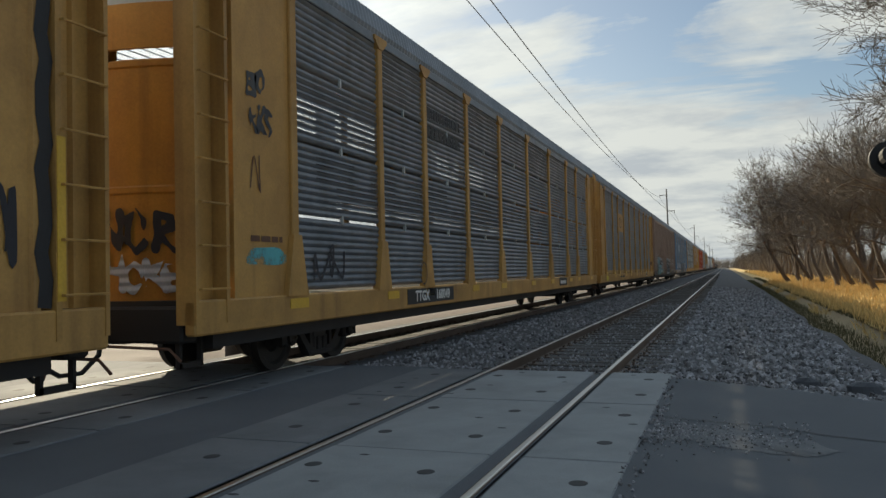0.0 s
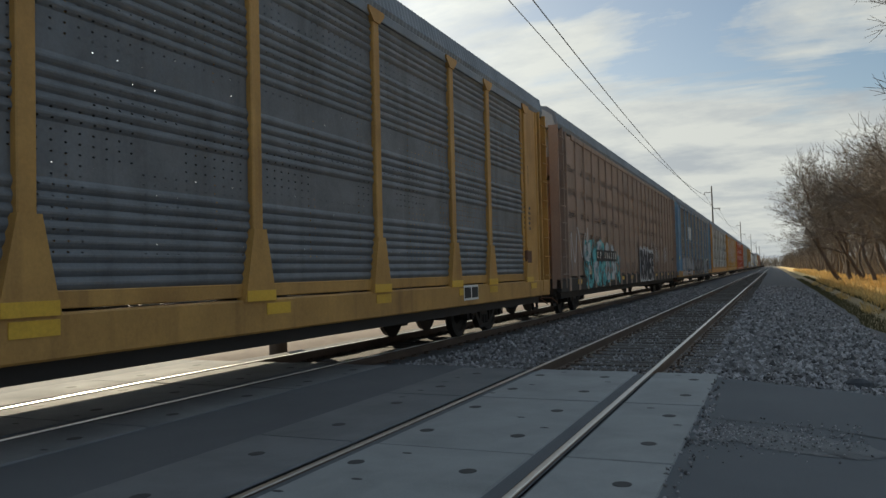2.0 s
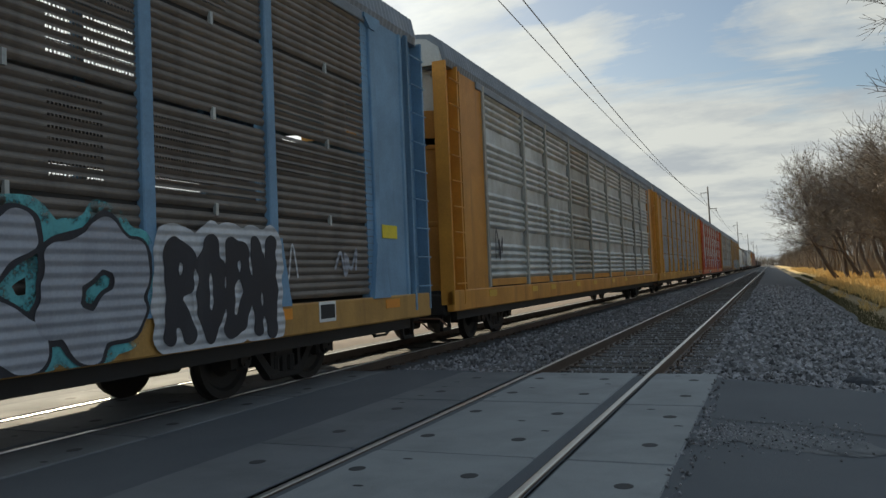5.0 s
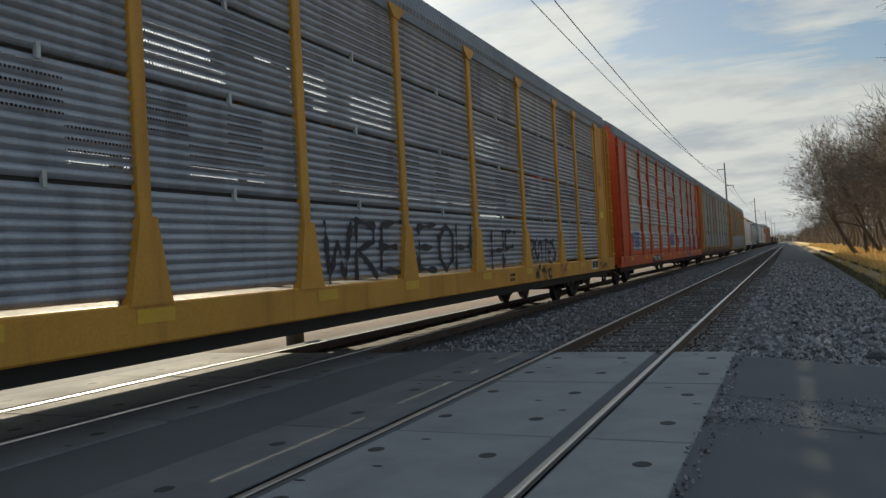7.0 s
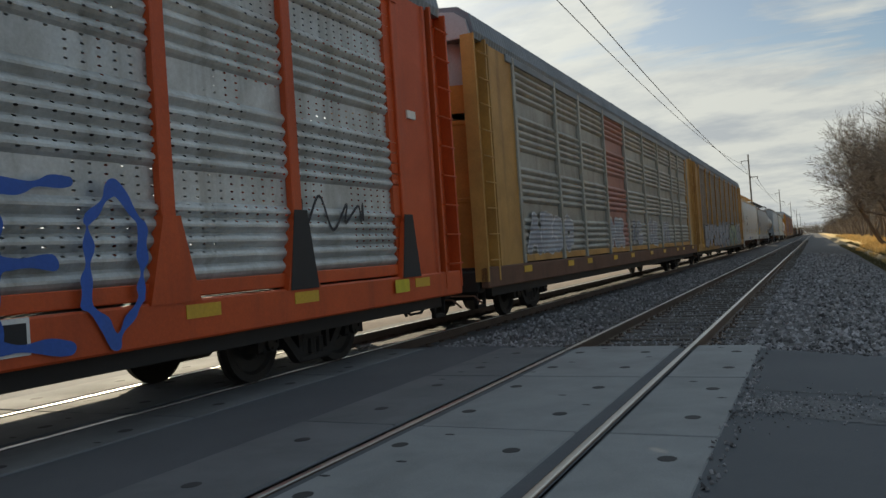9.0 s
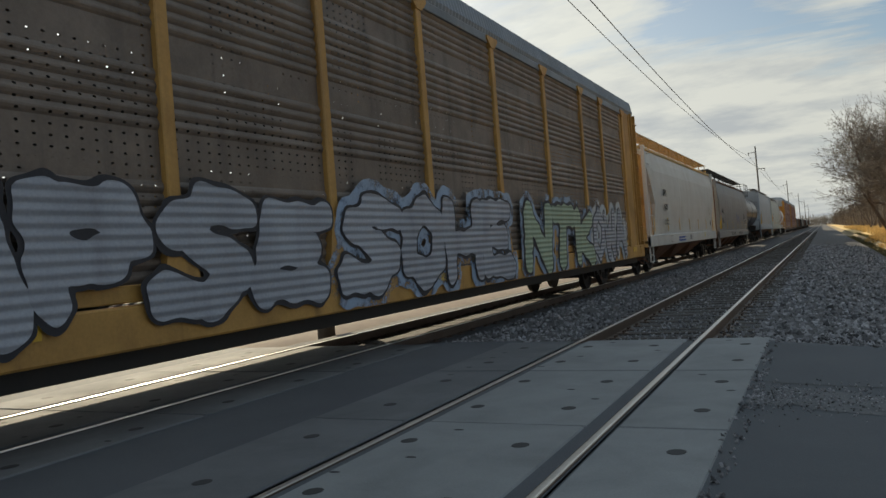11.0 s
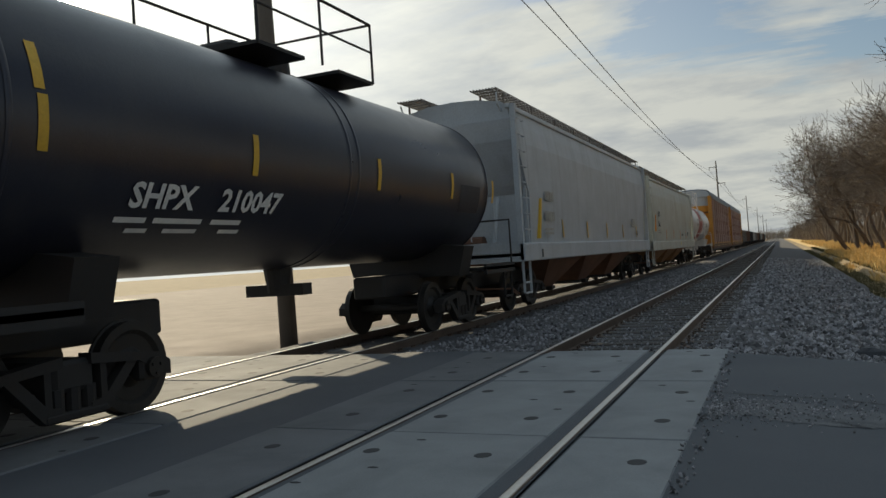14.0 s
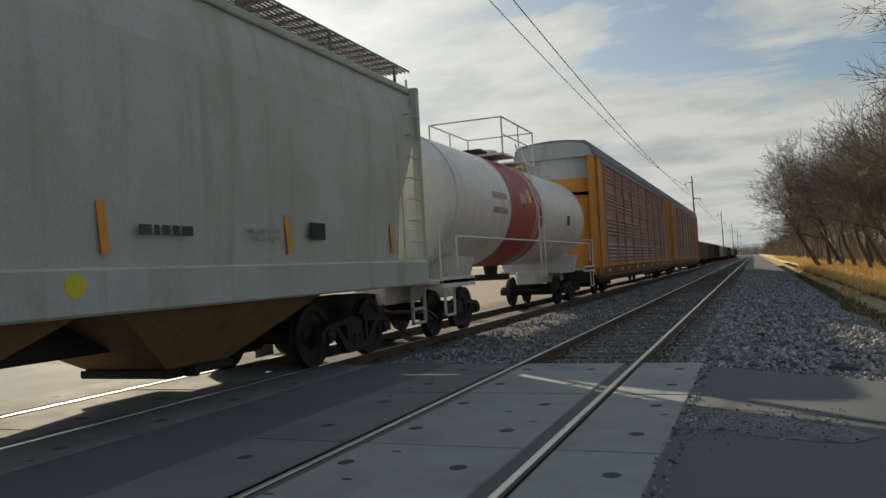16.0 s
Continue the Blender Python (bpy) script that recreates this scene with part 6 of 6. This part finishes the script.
def tank_car(start, long, paint, label, radius=1.43, centre=2.78, band=None, marks="mark", metal="black"):
    """A tank with domed ends on stub sills, with a top platform, side rails, ladders and trucks."""
    car = root_car("tank_car", start, label, "freight car")
    a, b = 0.75, long - 0.75
    prof = [(a + 0.62 * (1 - math.cos(t)), max(radius * math.sin(t), 0.02)) for t in (math.pi / 2 * k / 8 for k in range(9))]
    full = prof + [(a + (b - a) * k / 6, radius) for k in range(1, 6)] + [(a + b - y, r) for y, r in prof[::-1]]
    ring = lambda y, r: [(math.cos(t) * r, y, centre + math.sin(t) * r) for t in (math.pi * 2 * i / 48 for i in range(48))]
    part("tank", Geo().loft([ring(*p) for p in full]), paint, car, smooth=True)
    for y in (a + 0.62, (a + b) / 2 - 0.12, (a + b) / 2 + 0.12, b - 0.62):
        part("weld_band", Geo().loft([ring(y - 0.03, radius + 0.002), ring(y - 0.02, radius + 0.012), ring(y + 0.02, radius + 0.012), ring(y + 0.03, radius + 0.002)], caps=False), paint, car, smooth=True)
    if band:
        part("painted_band", Geo().loft([ring(band[0], radius + 0.006), ring(band[1], radius + 0.006)], caps=False), "band_red", car, "broad dull-red painted band", smooth=True)
    mid = (a + b) / 2
    part("dome", Geo().tube((0, mid, centre + radius - 0.1), (0, mid, centre + radius + 0.32), 0.38, 0.36, 18), metal if paint == "tank_black" else "tank_white", car)
    part("valve_cover", Geo().box(-0.3, mid - 1.15, centre + radius - 0.1, 0.3, mid - 0.6, centre + radius + 0.25, 0.05), "black", car)
    part("platform", Geo().box(-1.0, mid - 1.5, centre + radius - 0.02, 1.0, mid - 0.45, centre + radius + 0.03).box(-1.0, mid + 0.45, centre + radius - 0.02, 1.0, mid + 1.5, centre + radius + 0.03), metal, car, "steel grating platform on top")
    rail = Geo()
    zt = centre + radius
    for x in (-1.0, 1.0):
        rail.path([(x, mid - 1.5, zt), (x, mid - 1.5, zt + 0.95), (x, mid + 1.5, zt + 0.95), (x, mid + 1.5, zt)], 0.024, 6)
        rail.path([(x, mid - 1.5, zt + 0.5), (x, mid + 1.5, zt + 0.5)], 0.018, 6)
        rail.path([(x, mid, zt), (x, mid, zt + 0.95)], 0.02, 6)
    for y in (mid - 1.5, mid + 1.5):
        rail.path([(-1.0, y, zt + 0.95), (1.0, y, zt + 0.95)], 0.02, 6)
    part("guard_rail", rail, metal, car, "tubular guard rail")
    for s in (1, -1) if paint != "tank_black" else ():
        part("side_handrail", Geo().path([(s * 1.5, a + 0.2, 1.35), (s * 1.5, a + 0.2, 1.95), (s * 1.5, b - 0.2, 1.95), (s * 1.5, b - 0.2, 1.35)], 0.022, 6), "tank_white", car)
        g = Geo()
        for y in (mid - 0.25, mid + 0.25):
            g.path([(s * 1.52, y, 1.0), (s * 1.52, y, centre), (s * 1.2, y, centre + 0.95), (s * 0.98, y, zt + 0.4)], 0.022, 6)
        for k in range(9):
            g.path([(s * 1.53, mid - 0.25, 1.1 + k * 0.3), (s * 1.53, mid + 0.25, 1.1 + k * 0.3)] if k < 6 else [(s * (1.48 - 0.16 * (k - 5)), mid - 0.25, 1.1 + k * 0.3), (s * (1.48 - 0.16 * (k - 5)), mid + 0.25, 1.1 + k * 0.3)], 0.015, 5)
        part("ladder", g, metal, car, "side ladder up to the platform")
    part("outlet", Geo().tube((0, mid, centre - radius - 0.35), (0, mid, centre - radius + 0.1), 0.16, 0.22, 12).box(-0.5, mid - 0.12, 0.95, 0.5, mid + 0.12, 1.12), "black", car)
    for y0, s in ((0.0, 1), (long, -1)):
        ye = lambda p, q: (min(y0 + s * p, y0 + s * q), max(y0 + s * p, y0 + s * q))
        p, q = ye(0.1, 4.0)
        part("stub_sill", Geo().box(-0.32, p, 0.7, 0.32, q, 1.1, 0.03), metal, car)
        p, q = ye(2.0, 2.5)
        part("saddle", Geo().prism([(-1.3, 1.55), (-1.15, 1.0), (1.15, 1.0), (1.3, 1.55), (0.8, 1.62), (-0.8, 1.62)], "y", p, q), metal, car)
        p, q = ye(0.15, 1.9)
        part("end_deck", Geo().box(-1.5, p, 1.05, 1.5, q, 1.13, 0.01).box(1.44, p, 0.98, 1.5, q, 1.18), metal if paint == "tank_black" else "tank_white", car, "end walkway deck")
        for sx in (1, -1):
            part("end_handrail", Geo().path([(sx * 1.45, y0 + s * 0.2, 1.1), (sx * 1.45, y0 + s * 0.2, 2.1), (sx * 0.5, y0 + s * 0.2, 2.1)], 0.024, 6), metal, car)
        p, q = ye(0.3, 0.8)
        part("stirrup", Geo().box(1.44, p, 0.45, 1.48, p + 0.03, 1.05).box(1.44, q - 0.03, 0.45, 1.48, q, 1.05).box(1.44, p, 0.45, 1.48, q, 0.49), metal, car)
        coupler(car, y0 + s * 0.05, s)
        truck(car, y0 + s * 2.15)
    return car


def on_tank(car, y, z, w, h, material, name, radius=1.43, centre=2.78):
    """A patch of paint that follows the tank's round side."""
    g = Geo()
    a0, a1 = math.asin((z - centre) / radius), math.asin((z + h - centre) / radius)
    pts = [(math.cos(t) * (radius + 0.008), centre + math.sin(t) * (radius + 0.008)) for t in (a0 + (a1 - a0) * k / 5 for k in range(6))]
    g.loft([[(x, y, zz) for x, zz in pts], [(x, y + w, zz) for x, zz in pts]], caps=False, closed=False)
    return part(name, g, material, car)


def build_tanks():
    m = tank_car(299.75, 13.4, "tank_black", "glossy black tank car with yellow reflective strips")
    for k in range(5):
        on_tank(m, (1.62, 4.4, 7.37, 10.16, 12.3)[k], 2.42, 0.1, 0.46, "mark", "reflector")
    on_tank(m, 1.6, 2.92, 0.1, 0.4, "mark", "reflector")
    lean = math.asin((2.12 - 2.78) / 1.43)
    for text, y in (("SHPX", 3.12), ("210047", 4.5)):
        part("lettering", words(text, 0.36, "letter_white"), None, m, "", Matrix.Translation((math.cos(lean) * 1.445, y, 2.78 + math.sin(lean) * 1.445)) @ Matrix.Rotation(-lean, 4, "Y") @ FACING)
    for y0, w in ((2.6, 0.4), (3.1, 0.7), (3.95, 0.5)):
        on_tank(m, y0, 1.88, w, 0.05, "letter_white", "small_print")
        on_tank(m, y0 + 0.2, 1.79, w * 0.7, 0.04, "letter_white", "small_print")
    on_tank(m, 10.6, 2.2, 1.0, 0.5, "spray_black", "sprayed_patch")
    p = tank_car(351.75, 14.9, "tank_white", "white tank car with a broad dull-red band", band=(5.0, 8.0), metal="tank_white")
    on_tank(p, 5.9, 2.9, 0.5, 0.25, "steel_mid", "small_print")
    on_tank(p, 3.6, 2.9, 1.1, 0.14, "steel_mid", "number_bar")
    on_tank(p, 3.6, 2.55, 1.1, 0.14, "steel_mid", "number_bar")
    on_tank(p, 6.6, 2.95, 0.35, 0.35, "mark", "warning_sign")
    on_tank(p, 11.0, 2.5, 0.4, 0.3, "letter_black", "placard")


def gondola(start, long, paint, label):
    car = root_car("gondola_car", start, label, "freight car")
    for s in (1, -1):
        part("side_wall", Geo().box(min(s * 1.38, s * 1.43), 0.4, 1.0, max(s * 1.38, s * 1.43), long - 0.4, 2.75), paint, car)
        part("top_chord", Geo().box(min(s * 1.36, s * 1.5), 0.4, 2.72, max(s * 1.36, s * 1.5), long - 0.4, 2.86, 0.01), paint, car)
        for k in range(13):
            y = 0.6 + (long - 1.2) * k / 12
            part("rib", shared(("rib", paint), lambda: Geo().box(-0.06, -0.07, 0, 0.06, 0.07, 1.75, 0.01).mesh("rib", paint)), None, car, at=(s * 1.47, y, 0.98))
    part("floor", Geo().box(-1.4, 0.4, 0.95, 1.4, long - 0.4, 1.05).box(-0.3, 0.2, 0.6, 0.3, long - 0.2, 0.95), "black", car)
    part("scrap_load", Geo().loft([[(-1.3, 0.8, 2.3), (1.3, 0.8, 2.3), (1.3, long - 0.8, 2.3), (-1.3, long - 0.8, 2.3)], [(-0.8, 2.0, 3.0), (0.9, 2.6, 2.9), (0.7, long - 2.2, 3.1), (-0.9, long - 1.8, 2.8)]]), "rusty", car)
    for y, s in ((0.4, 1), (long - 0.4, -1)):
        part("end_wall", Geo().box(-1.4, min(y, y + s * 0.05), 1.0, 1.4, max(y, y + s * 0.05), 2.8), paint, car)
        coupler(car, y, s)
        truck(car, y + s * 2.1)


build_autoracks()
build_hoppers()
build_tanks()
for k in range(12):
    gondola(423.8 + 17.1 * k, 16.2, ("steel_brown", "rusty", "black", "steel_mid")[k % 4], "dark ribbed gondola car heaped with scrap")


# ---- what moves ----
def run(t):
    """Metres that the train has rolled by t seconds."""
    return 21.4958 * t - 0.0204 * t * t


def motions():
    for car, start in CARS:
        walk(car, [(t, pose(FAR, start - run(t), 0)) for t in range(17)])
    for wheel, dy in WHEELS[:SPUN]:
        walk(wheel, [(i / 30, pose(0, dy, WHEEL_R, math.degrees(run(i / 30) / WHEEL_R) % 360)) for i in range(481)])


SPUN = 72
motions()
